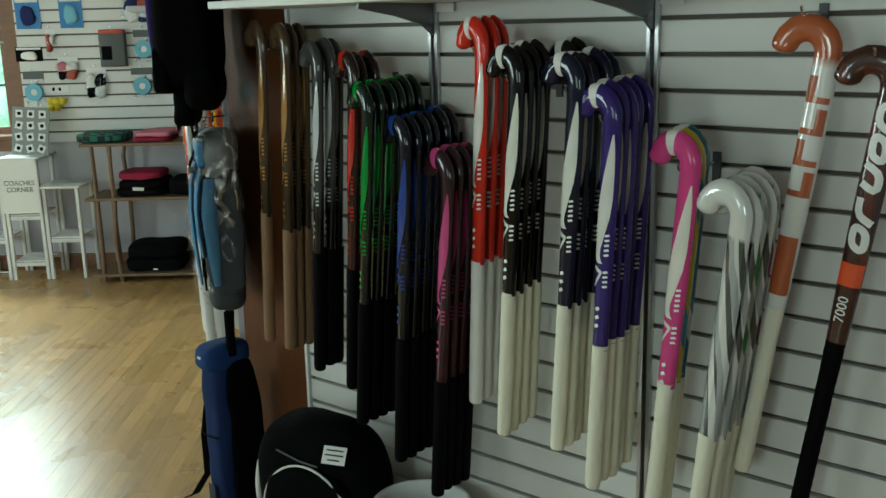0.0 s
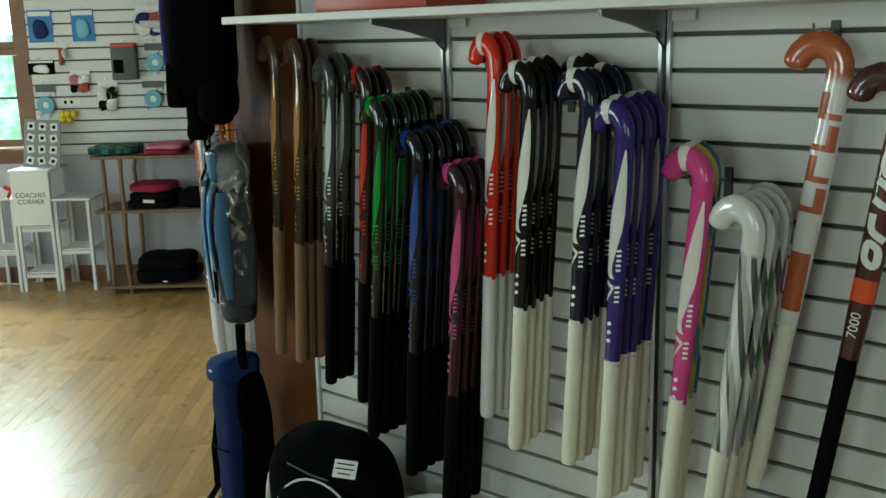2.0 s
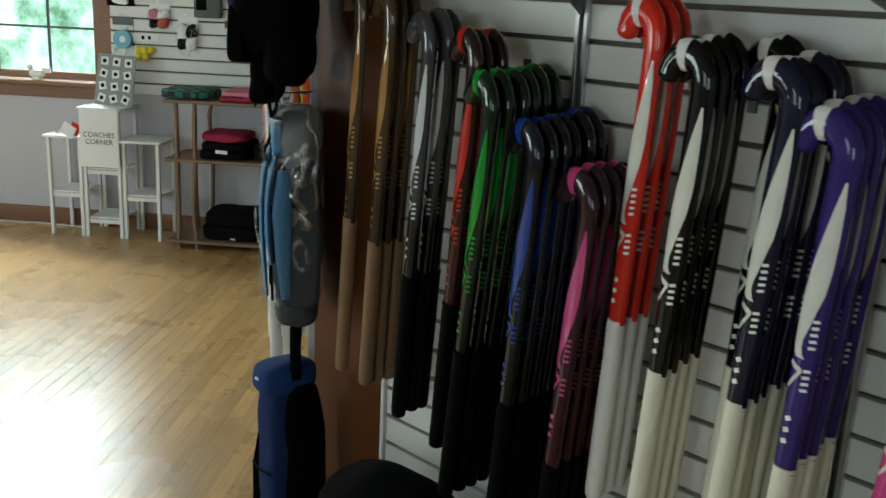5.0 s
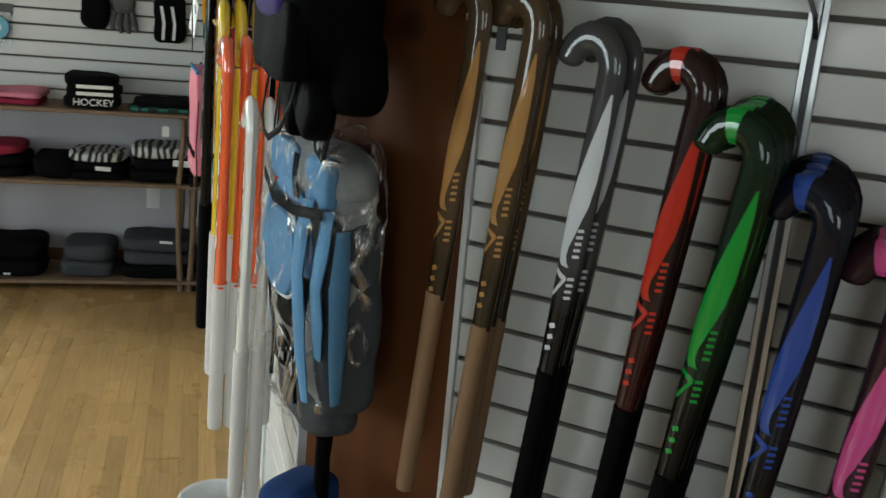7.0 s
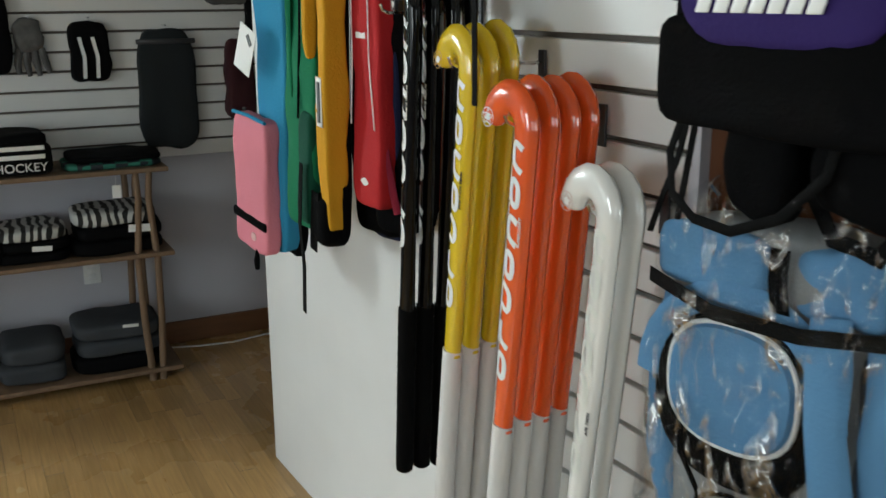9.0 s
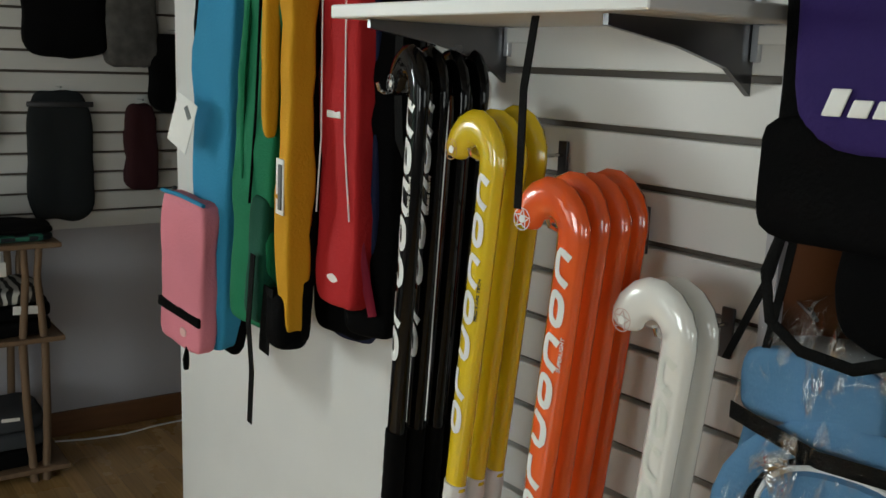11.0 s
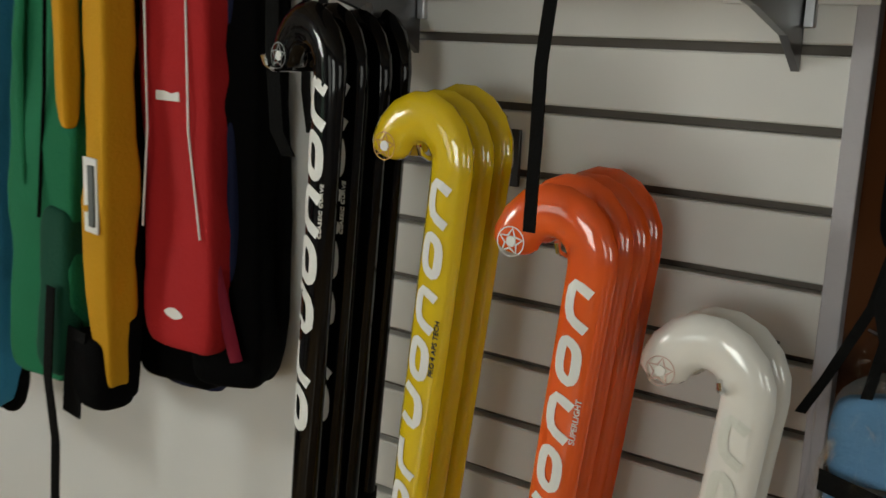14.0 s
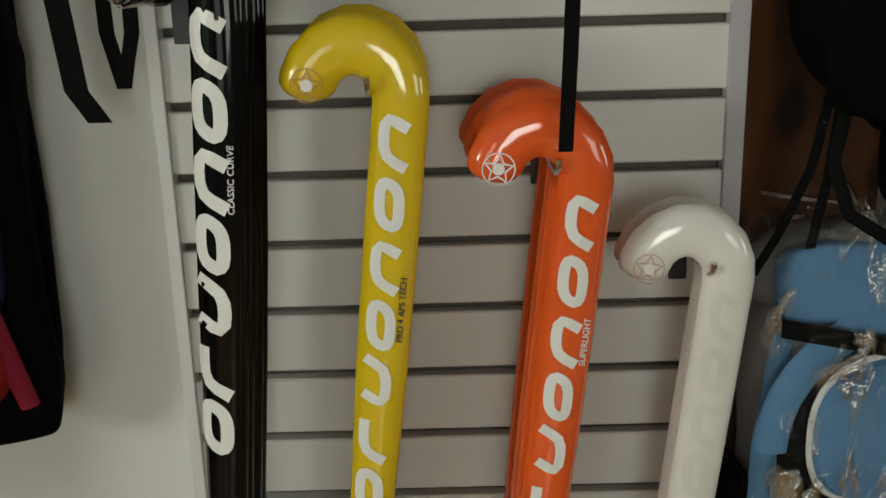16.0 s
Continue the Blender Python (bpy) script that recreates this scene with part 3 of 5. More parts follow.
P_WSIL = stick_mat("lacquer_white_grey_stick", (0.66, 0.66, 0.64), (0.05, 0.06, 0.06), mark2=(0.34, 0.36, 0.36), z0=0.34, z1=0.84, cover=0.36, scale=22)
P_WGREEN = stick_mat("lacquer_white_green_stick", (0.6, 0.61, 0.58), (0.03, 0.22, 0.06), mark2=(0.3, 0.3, 0.3), z0=0.34, z1=0.92, cover=0.36, scale=22)
P_WPINK = stick_mat("lacquer_white_maroon_stick", (0.6, 0.56, 0.56), (0.22, 0.03, 0.06), mark2=(0.3, 0.3, 0.3), z0=0.34, z1=0.92, cover=0.4, scale=22)
P_ORW = stick_mat("lacquer_white_rust_stick", (0.78, 0.76, 0.73), (0.42, 0.10, 0.035), z0=0.60, z1=0.60, head=(0.40, 0.095, 0.03))
P_DARK = stick_mat("lacquer_dark_red_stick", (0.045, 0.012, 0.009), (0.10, 0.02, 0.012), z0=0.5, z1=0.9, cover=0.3)
P_BLACK = lacquer("lacquer_black_stick", K, coat=0.25)
P_YELLOW = mat("lacquer_yellow", (0.72, 0.52, 0.015), 0.14, coat=1.0, col2=(0.68, 0.48, 0.015), scale=3)
P_ORANGE = mat("lacquer_orange", (0.80, 0.105, 0.018), 0.14, coat=1.0, col2=(0.76, 0.095, 0.016), scale=3)
P_WHITE = mat("lacquer_white", (0.78, 0.77, 0.74), 0.16, coat=1.0, col2=(0.75, 0.74, 0.71), scale=3)


def swoosh_marks(ink, bright):
    """A long tapering swoosh with a hooked foot, an angular zigzag under it and two ladders of short bars."""
    bm = bmesh.new()
    profile_mark(bm, [(0.838, 0.014, 0.017), (0.80, 0.006, 0.020), (0.75, -0.004, 0.021), (0.70, -0.014, 0.0205), (0.66, -0.0195, 0.017), (0.63, -0.0215, 0.010), (0.605, -0.0215, 0.004),
                      (0.585, -0.021, -0.002), (0.570, -0.0195, -0.003), (0.558, -0.016, 0.001), (0.552, -0.010, 0.006)])
    zig = bmesh.new()
    face_stroke(zig, [(-0.0195, 0.540), (-0.008, 0.536), (0.004, 0.531)], 0.009)
    face_stroke(zig, [(0.004, 0.533), (-0.008, 0.512), (-0.018, 0.496)], 0.006)
    lad = bmesh.new()
    for z0, m in ((0.572, 5), (0.500, 4)):
        for k in range(m):
            face_stroke(lad, [(0.008, z0 + 0.011 * k), (0.018, z0 + 0.011 * k + 0.003)], 0.005)
    for z in (0.405, 0.425, 0.445):
        face_stroke(lad, [(-0.006, z), (0.004, z + 0.005)], 0.008)
    for b in (bm, zig, lad):
        bmesh.ops.recalc_face_normals(b, faces=b.faces)
    return [("swoosh", bm, ink), ("zigzag_mark", zig, ink), ("ladder_mark", lad, LETTER if bright else ink)]


def crook_band(material=None):
    """A band round the crook, white tape unless told otherwise."""
    pts = []
    for k in range(4):
        t = math.radians(84 + 9 * k)
        pts.append((-0.042 + 0.042 * math.cos(t), 0, 0.868 + 1.08 * 0.042 * math.sin(t)))
    return ("tape_band", tube(pts, 0.0266, sides=14, flat=0.57), material or GRIP_G)


def band(z0, z1, m, name="colour_band", x=0.0235):
    bm = bmesh.new()
    k, n = z0, 6
    for i in range(n):
        face_mark(bm, -x, x, z0 + (z1 - z0) * i / n, z0 + (z1 - z0) * (i + 1) / n, n=8)
    bmesh.ops.remove_doubles(bm, verts=bm.verts[:], dist=0.0004)
    bmesh.ops.recalc_face_normals(bm, faces=bm.faces)
    return (name, bm, m)


# first bay: butt x, front y, butt z, style, paint, grip, grip_top, count, label, lean
FIRST = [
    (-1.298, -0.14, 0.614, "tan_single", P_TAN, GRIP_T, 0.40, 1, "tan and black lacquered field hockey stick, brown grip", 6.4),
    (-1.205, -0.14, 0.600, "tan", P_TAN, GRIP_T, 0.37, 3, "tan and black lacquered field hockey stick, brown grip", 6.9),
    (-1.070, -0.15, 0.572, "silver", P_SILVER, GRIP_K, 0.36, 3, "black and silver field hockey stick, black grip", 7.4),
    (-0.935, -0.16, 0.545, "redblack", P_REDK, GRIP_K, 0.36, 3, "black and red field hockey stick, black grip", 7.3),
    (-0.845, -0.21, 0.480, "green", P_GREEN, GRIP_K, 0.36, 6, "black and green field hockey stick, black grip", 8.5),
    (-0.712, -0.21, 0.410, "blue", P_BLUE, GRIP_K, 0.36, 6, "black and blue field hockey stick, black grip", 6.5),
    (-0.605, -0.19, 0.335, "pinkblack", P_PINKK, GRIP_K, 0.34, 4, "black and pink field hockey stick, black grip", 6.9),
    (-0.508, -0.15, 0.600, "red", P_RED, GRIP_G, 0.37, 3, "glossy red and white field hockey stick, white grip", 4.6),
    (-0.388, -0.20, 0.568, "blackwhite", P_KW, GRIP_W, 0.37, 4, "black and white field hockey stick, white grip", 5.1),
    (-0.300, -0.09, 0.575, "blackwhite", P_KW, GRIP_W, 0.37, 2, "black and white field hockey stick, white grip", 4.9),
    (-0.234, -0.20, 0.566, "navy", P_NAVY, GRIP_W, 0.37, 5, "navy and white field hockey stick, white grip", 4.8),
    (-0.130, -0.22, 0.515, "purple", P_PURPLE, GRIP_W, 0.36, 5, "purple and white field hockey stick, white grip", 4.2),
    (-0.020, -0.17, 0.385, "pink", P_PINK, GRIP_W, 0.405, 3, "pink and white field hockey stick, white grip", 6.7),
    (0.085, -0.20, 0.290, "whitegrey", P_WSIL, GRIP_W, 0.42, 6, "white and grey patterned field hockey stick, white grip", 8.5),
]
SHORTER = {"silver": 0.985, "redblack": 0.98, "green": 0.975, "blue": 0.965, "pinkblack": 0.965, "blackwhite": 0.97, "navy": 0.95, "purple": 0.945, "pink": 0.985}
for bx, fy, bz, style, paint, grip, gt, count, label, lean in FIRST:
    pale = style in ("red", "blackwhite", "navy", "purple", "pink")
    mk = []
    if paint.name in INK:
        mk = swoosh_marks(INK[paint.name], pale)
        if style not in ("tan", "tan_single", "silver"):
            mk.append(crook_band(None if pale else INK[paint.name]))
    size = SHORTER.get(style, 1.0)
    for k in range(count):
        p, st, lb = paint, style, label
        if style == "pink" and k:
            p, st = (P_YEL2, "yellowteal") if k == 1 else (P_TEAL, "teal")
            lb = ("yellow and teal" if k == 1 else "dark teal") + " field hockey stick hanging behind a pink one"
        if style == "whitegrey" and k in (2, 4):
            p, st = (P_WGREEN, "whitegreen") if k == 2 else (P_WPINK, "whitemaroon")
            lb = "white and " + ("green" if k == 2 else "maroon") + " patterned field hockey stick, white grip"
        y = fy + k * 0.035
        if y > -0.028:
            break
        random.seed(int(bx * 1000) + k)
        stick(st, pose(bx + random.uniform(-.004, .004), y, bz + random.uniform(-.005, .005) + 0.002 * k, 0, lean - 1.0 + random.uniform(-.3, .3), -18 + random.uniform(-3, 3)) @ Matrix.Diagonal((1, 1, size, 1)),
              lb, "hockey sticks on the diagonal display", p, grip, gt, [(a, b.copy(), c) for a, b, c in mk] if st not in STICK_CACHE else ())
    top = bz + 0.868 * size
    display_hook(pose(bx + 0.87 * math.sin(radians(lean)) - 0.042, -0.006, top - 0.012), -fy)
    for _a, _bm2, _c2 in mk:
        _bm2.free()

_rust = mat("rust_orange_lacquer", (0.42, 0.10, 0.035), 0.2, coat=0.8)
_or = mat("bright_orange_lacquer", (0.75, 0.085, 0.02), 0.2, coat=0.8)
_marks = [band(0.40, 0.52, _rust, "rust_fade", 0.019)]
for _z in (0.60, 0.66, 0.72, 0.78):
    _bm = bmesh.new()
    face_mark(_bm, -0.022, 0.022, _z, _z + 0.012, n=6)
    face_mark(_bm, -0.022 if int(_z * 100) % 4 else 0.004, -0.006 if int(_z * 100) % 4 else 0.022, _z + 0.012, _z + 0.050, n=3)
    _marks.append(("block_mark", _bm, _rust))
stick("rustwhite", pose(0.160, -0.10, 0.592, 0, 8.2, 2), "white and rust-orange field hockey stick, white taped grip", "hockey sticks on the diagonal display", P_ORW, GRIP_W, 0.37, _marks)
display_hook(pose(0.243, -0.006, 1.525), 0.11)
_marks = [band(0.50, 0.545, _or, "orange_band", 0.0215), *[("brand_mark", q, LETTER) for q in brand_bars(0.56, 5, 0.056, 0.034, 0.050, 0.0)]]
_dr = stick("darkred", pose(0.285, -0.12, 0.535, 0, 8.2, 2), "dark red and black field hockey stick with orange band", "hockey sticks on the diagonal display", P_DARK, GRIP_K, 0.385, _marks)
words("7000", 0.026, Matrix(((0, -1, 0, 0.0), (0, 0, -1, -0.0165), (1, 0, 0, 0.455), (0, 0, 0, 1))), LETTER, _dr, "model_number")
display_hook(pose(0.38, -0.006, 1.45), 0.13)

GREY_INK = mat("grey_print", (0.2, 0.2, 0.2), 0.4)
RUST_INK = mat("rust_print", (0.50, 0.24, 0.02), 0.4)
PALE_INK = mat("pale_grey_print", (0.70, 0.71, 0.66), 0.3)
ROSE_INK = mat("rose_print", (0.58, 0.42, 0.38), 0.4)

# second bay: butt d, front off, butt z, ...
SECOND = [
    (-1.682, 0.20, 0.610, "black", P_BLACK, GRIP_K, 0.34, 4, "glossy black field hockey stick with white block marks", LETTER),
    (-1.575, 0.18, 0.530, "yellow", P_YELLOW, GRIP_G, 0.385, 3, "glossy yellow field hockey stick with white grip", LETTER),
    (-1.412, 0.18, 0.455, "orange", P_ORANGE, GRIP_G, 0.385, 4, "glossy orange field hockey stick with white grip", LETTER),
    (-1.262, 0.14, 0.345, "whitestick", P_WHITE, GRIP_G, 0.385, 2, "plain glossy white field hockey stick", PALE_INK),
]
def toe_badge():
    """A ring with a five-pointed star inside it, printed on the toe."""
    bm = bmesh.new()

    def loop(rings):
        vs = [[bm.verts.new((-0.081 + r * math.cos(a), -0.0147, 0.876 + r * math.sin(a))) for r, a in ring] for ring in rings]
        n = len(vs[0])
        for k in range(n):
            bm.faces.new((vs[0][k], vs[0][(k + 1) % n], vs[1][(k + 1) % n], vs[1][k]))

    turn = [2 * math.pi * k / 20 for k in range(20)]
    loop([[(0.0150, a) for a in turn], [(0.0138, a) for a in turn]])
    star = [(0.0140 if k % 2 == 0 else 0.0075, math.pi * k / 5 + 0.3) for k in range(10)]
    loop([star, [(r - 0.0022, a) for r, a in star]])
    bmesh.ops.recalc_face_normals(bm, faces=bm.faces)
    return bm


PRINT = {"black": ("CLASSIC CURVE", LETTER, 0.72), "yellow": ("PRO 4 APS TECH", BLACKPRINT, 0.68), "orange": ("SUPERLIGHT", LETTER, 0.72), "whitestick": ("APS TECH", BLACKPRINT, 0.56)}
for bd, fo, bz, style, paint, grip, gt, count, label, ink in SECOND:
    mk = [("brand_mark", q, ink) for q in brand_bars(*((0.462, 7, 0.0570, 0.025, 0.049, -0.003) if style != "black" else (0.452, 7, 0.0585, 0.031, 0.052, -0.004)))]
    mk.append(("toe_badge", toe_badge(), {"black": GREY_INK, "yellow": RUST_INK, "orange": LETTER, "whitestick": ROSE_INK}[style]))
    mk.append(("toe_middle", disc_shape(0.0055, 0.0055, (-0.081, -0.0137, 0.876), 0.0011, n=10), LETTER))
    for k in range(count):
        off = fo - k * 0.038
        random.seed(int(bd * 1000) + k)
        plain = k > (1 if style == "black" else 0)
        _st = stick(style + ("_plain" if plain else ""), bay_pose(bd + random.uniform(-.003, .003), off, bz + random.uniform(-.004, .004), (4.0 if style == "black" else 6.3) + random.uniform(-.3, .3)) @ pose(0, 0, 0, 0, 0, (-14 if style == "black" else 0) + random.uniform(-3, 3)),
              label, "hockey sticks on the partition", paint, grip, gt, mk if k == 0 else ())
        if not plain:
            _tx, _ink, _z = PRINT[style]
            words(_tx, 0.0085, Matrix(((0, -1, 0, 0.0155), (0, 0, -1, -0.0122), (1, 0, 0, _z), (0, 0, 0, 1))), _ink, _st, "small_print")
    display_hook(bay_pose(bd + (0.072 if style != "black" else -0.02), 0.016, bz + 0.868), fo - 0.01)


# ---- shelves over the displays ----
def shelf(name, m, length, depth, label, brackets):
    root = thing(name, m, label, "shelf")
    part("board", box((length, depth, 0.019), (length / 2, -depth / 2, 0.0095), bevel=0.002, segs=1), WHITE, root, smooth=False)
    for x in brackets:
        bm = bmesh.new()
        prof = [(0.0, 0.0), (-depth * 0.92, 0.0), (-depth * 0.92, -0.012), (-depth * 0.5, -0.030), (-0.05, -0.052), (0.0, -0.085)]
        a = [bm.verts.new((x - 0.004, y, z - 0.001)) for y, z in prof]
        b = [bm.verts.new((x + 0.004, y, z - 0.001)) for y, z in prof]
        bm.faces.new(a)
        bm.faces.new(b[::-1])
        for i in range(len(prof)):
            bm.faces.new((a[i], b[i], b[(i + 1) % len(prof)], a[(i + 1) % len(prof)]))
        bmesh.ops.recalc_face_normals(bm, faces=bm.faces)
        part("bracket", bm, BRACKET, root, smooth=False)
        # clips painted white to carry the bright reflection of chrome
        part("bracket_clip_glint", box((0.055, 0.004, 0.022), (x - 0.045, -0.012, -0.013), bevel=0.001, segs=1), WHITE, root, smooth=False)
        part("bracket_clip_glint", box((0.055, 0.004, 0.022), (x + 0.045, -0.012, -0.013), bevel=0.001, segs=1), WHITE, root, smooth=False)
    return root


shelf("display_shelf", pose(-1.25, -0.012, 1.578), 3.2, 0.30, "white shelf on metal brackets above hanging sticks", (0.524, 1.138, 1.75))
_q = bay_xy(-1.72, 0.014)
shelf("display_shelf", pose(_q.x, _q.y, 1.585, 0, 0, -47.1), 0.60, 0.28, "short white shelf on metal brackets above coloured sticks", (0.068, 0.523))

# ---- far wall: window, baseboard, view outside ----
def window_unit():
    root = thing("window_1", far_pose(0, 0, 0), "double-hung window with dark wooden trim and grid panes", "window", kind="structure")
    w = WX1 - WX0
    cx = (WX0 + WX1) / 2
    for x in (WX0 - 0.045, WX1 + 0.045):
        part("casing", box((0.09, 0.022, WZ1 - WZ0 + 0.09), (x, -0.012, (WZ0 + WZ1) / 2 + 0.045), bevel=0.004), TRIM, root, smooth=False)
    part("head_casing", box((w + 0.2, 0.024, 0.09), (cx, -0.013, WZ1 + 0.135 - 0.0), bevel=0.004), TRIM, root, smooth=False)
    part("window_sill", box((w + 0.24, 0.10, 0.028), (cx, -0.035, WZ0 - 0.016), bevel=0.006), TRIM, root, smooth=False)
    part("apron", box((w + 0.16, 0.018, 0.075), (cx, -0.010, WZ0 - 0.07), bevel=0.004), TRIM, root, smooth=False)
    half = (WZ1 - WZ0) / 2
    for j, (z0, y) in enumerate(((WZ0, 0.045), (WZ0 + half, 0.075))):
        sash = part("sash", box((w, 0.03, 0.045), (cx, y, z0 + 0.0225), bevel=0.003, bm=box((w, 0.03, 0.04), (cx, y, z0 + half - 0.02), bevel=0.003,
                    bm=box((0.045, 0.028, half - 0.086), (WX0 + 0.0225, y, z0 + half / 2), bm=box((0.045, 0.028, half - 0.086), (WX1 - 0.0225, y, z0 + half / 2))))), TRIM, root, smooth=False)
        for i in range(1, 4):
            part("muntin", box((0.014, 0.016, half - 0.086), (WX0 + w * i / 4, y, z0 + half / 2), bevel=0.002, segs=1), DARKMETAL, sash, smooth=False)
        part("muntin", box((w - 0.09, 0.014, 0.014), (cx, y, z0 + half * 0.5), bevel=0.002, segs=1), DARKMETAL, sash, smooth=False)
        pane = part("pane", box((w - 0.085, 0.004, half - 0.08), (cx, y + 0.014, z0 + half / 2)), GLASS, sash, smooth=False)
        pane.visible_shadow = False


window_unit()

LEAFY = bpy.data.materials.new("trees_in_daylight")
LEAFY.use_nodes = True
_n = LEAFY.node_tree
_n.nodes.remove(_n.nodes["Principled BSDF"])
_em = _n.nodes.new("ShaderNodeEmission")
_tc = _n.nodes.new("ShaderNodeTexCoord")
_n1 = _n.nodes.new("ShaderNodeTexNoise")
_n1.inputs["Scale"].default_value, _n1.inputs["Detail"].default_value, _n1.inputs["Roughness"].default_value = 1.5, 9, 0.75
_n.links.new(_tc.outputs["Object"], _n1.inputs["Vector"])
_cr = _n.nodes.new("ShaderNodeValToRGB")
_e = _cr.color_ramp.elements
_e[0].position, _e[0].color = 0.36, (0.10, 0.22, 0.13, 1)
_e[1].position, _e[1].color = 0.62, (0.85, 0.97, 1.0, 1)
_e2 = _e.new(0.48)
_e2.color = (0.34, 0.55, 0.42, 1)
_n.links.new(_n1.outputs[0], _cr.inputs[0])
_n.links.new(_cr.outputs[0], _em.inputs[0])
_em.inputs[1].default_value = 3.2
_n.links.new(_em.outputs[0], _n.nodes["Material Output"].inputs[0])
_bd = new("backdrop", mesh(box((14, 0.02, 7), (0, 0, 2.5)), "backdrop", LEAFY, False))
_bd.matrix_world = far_pose(-4.5, -5.0, 0)
tagged(_bd, "sunlit green trees and pale sky outside the window", "backdrop", kind="structure")

_bb = new("baseboard", mesh(box((6.25, 0.016, 0.10), (-2.85, -0.0085, 0.05), bevel=0.004), "baseboard", TRIM, False))
_bb.matrix_world = far_pose(0, 0, 0)
tagged(_bb, "dark stained wooden baseboard", "baseboard", kind="structure")
_q = thing("wall_outlet", far_pose(-1.70, 0, 0.38), "ivory electrical outlet plate on lilac wall", "outlet")
part("plate", box((0.07, 0.006, 0.115), (0, -0.0035, 0), bevel=0.003), CARD, _q)
for _z in (-0.025, 0.025):
    part("socket", box((0.03, 0.003, 0.026), (0, -0.0075, _z), bevel=0.004), WHITE, _q)
_q = thing("power_cord", far_pose(0, 0, 0), "pale power cord lying along the floor", "cord")
part("cord", tube([(-1.45, -0.06, 0.006), (-1.3, -0.11, 0.006), (-1.15, -0.13, 0.006), (-1.0, -0.10, 0.006), (-0.8, -0.09, 0.006), (-0.5, -0.12, 0.006)], 0.004, sides=8, up=(0, 0, 1)), CARD, _q)
_q = thing("power_cord", far_pose(0, 0, 0), "pale power cord lying along the baseboard", "cord")
part("cord", tube([(-4.4, -0.06, 0.006), (-4.0, -0.09, 0.006), (-3.7, -0.07, 0.006), (-3.35, -0.10, 0.006)], 0.004, sides=8, up=(0, 0, 1)), CARD, _q)
_q = thing("bird_figurine", far_pose(-3.66, 0.045, WZ0 - 0.002), "small white bird figurine on the window sill", "figurine")
part("body", soft_box((0.10, 0.05, 0.055), (0, 0, 0.04), 2.2, 0.003, cuts=6, bm=soft_box((0.04, 0.035, 0.04), (-0.04, 0, 0.075), 2, 0.001, cuts=5, bm=box((0.06, 0.012, 0.03), (0.06, 0, 0.06), bevel=0.004, bm=box((0.05, 0.04, 0.016), (0, 0, 0.008), bevel=0.004)))), CARD, _q)


# ---- coaches corner: three white plant stands ----
def plant_stand(s0, s1, top, shelves, label):
    w, d = s1 - s0, 0.27
    root = thing("plant_stand", far_pose((s0 + s1) / 2, 0.16, 0), label, "plant stand", "white plant stands")
    part("top", box((w + 0.03, d + 0.03, 0.016), (0, 0, top - 0.008), bevel=0.004), WHITE, root)
    for x in (-1, 1):
        for y in (-1, 1):
            part("leg", box((0.022, 0.022, top - 0.016), (x * (w / 2 - 0.012), y * (d / 2 - 0.012), (top - 0.016) / 2), bevel=0.003, segs=1), WHITE, root, smooth=False)
    for z in shelves:
        for k in range(6):
            part("slat", box((w - 0.03, 0.030, 0.010), (0, -d / 2 + 0.03 + k * 0.042, z), bevel=0.002, segs=1), WHITE, root, smooth=False)
        for y in (-1, 1):
            part("rail", box((w - 0.045, 0.012, 0.025), (0, y * (d / 2 - 0.012), z - 0.02), bevel=0.002, segs=1), WHITE, root, smooth=False)


plant_stand(-3.50, -3.285, 0.61, (0.27,), "low white wooden plant stand with slatted shelf")
plant_stand(-3.28, -3.045, 0.785, (0.42, 0.12), "tall white wooden plant stand carrying a paper sign")
plant_stand(-3.04, -2.81, 0.60, (0.27,), "low white wooden plant stand with slatted shelf")
_q = thing("paper_sign", far_pose(-3.163, 0.312, 0.605), "white paper sign lettered COACHES CORNER", "sign")
part("sheet", box((0.235, 0.0015, 0.34), (0, -0.002, 0), bevel=0.0005, segs=1), CARD, _q, smooth=False)
words("COACHES\nCORNER", 0.042, pose(0.0, -0.0034, 0.0, 90, 0, 0), BLACKPRINT, _q)
_q = thing("price_tag", far_pose(-3.36, 0.31, 0.60) @ pose(0, 0, 0, 0, 28, 0), "red and white folded tag on a white stand", "tag")
part("red_tag", box((0.06, 0.004, 0.07), (0.02, 0, 0.07), bevel=0.001, segs=1), cloth("red_card", (0.5, 0.03, 0.02)), _q)
part("white_tag", box((0.085, 0.003, 0.07), (-0.01, -0.006, 0.045), bevel=0.001, segs=1), CARD, _q)
_q = thing("photo_board", far_pose(-3.12, 0.20, 0.786) @ pose(0, 0, 0, -9, 4, 0), "grey display board covered with small white cards", "display board")
part("board", box((0.23, 0.008, 0.30), (0, 0, 0.15), bevel=0.001, segs=1), cloth("grey_board", (0.30, 0.32, 0.31)), _q)
for _i in range(4):
    for _j in range(3):
        random.seed(_i * 3 + _j)
        _c3 = part("card", box((0.045, 0.002, 0.048), (-0.072 + 0.072 * _j, -0.0055, 0.042 + 0.072 * _i), bevel=0.0005, segs=1, turn=pose(0, 0, 0, 0, random.uniform(-22, 22), 0)), CARD, _q)
        part("motif", disc_shape(0.012, 0.012, (-0.072 + 0.072 * _j, -0.0066, 0.042 + 0.072 * _i), 0.001, n=10), BLACKCLOTH, _c3)


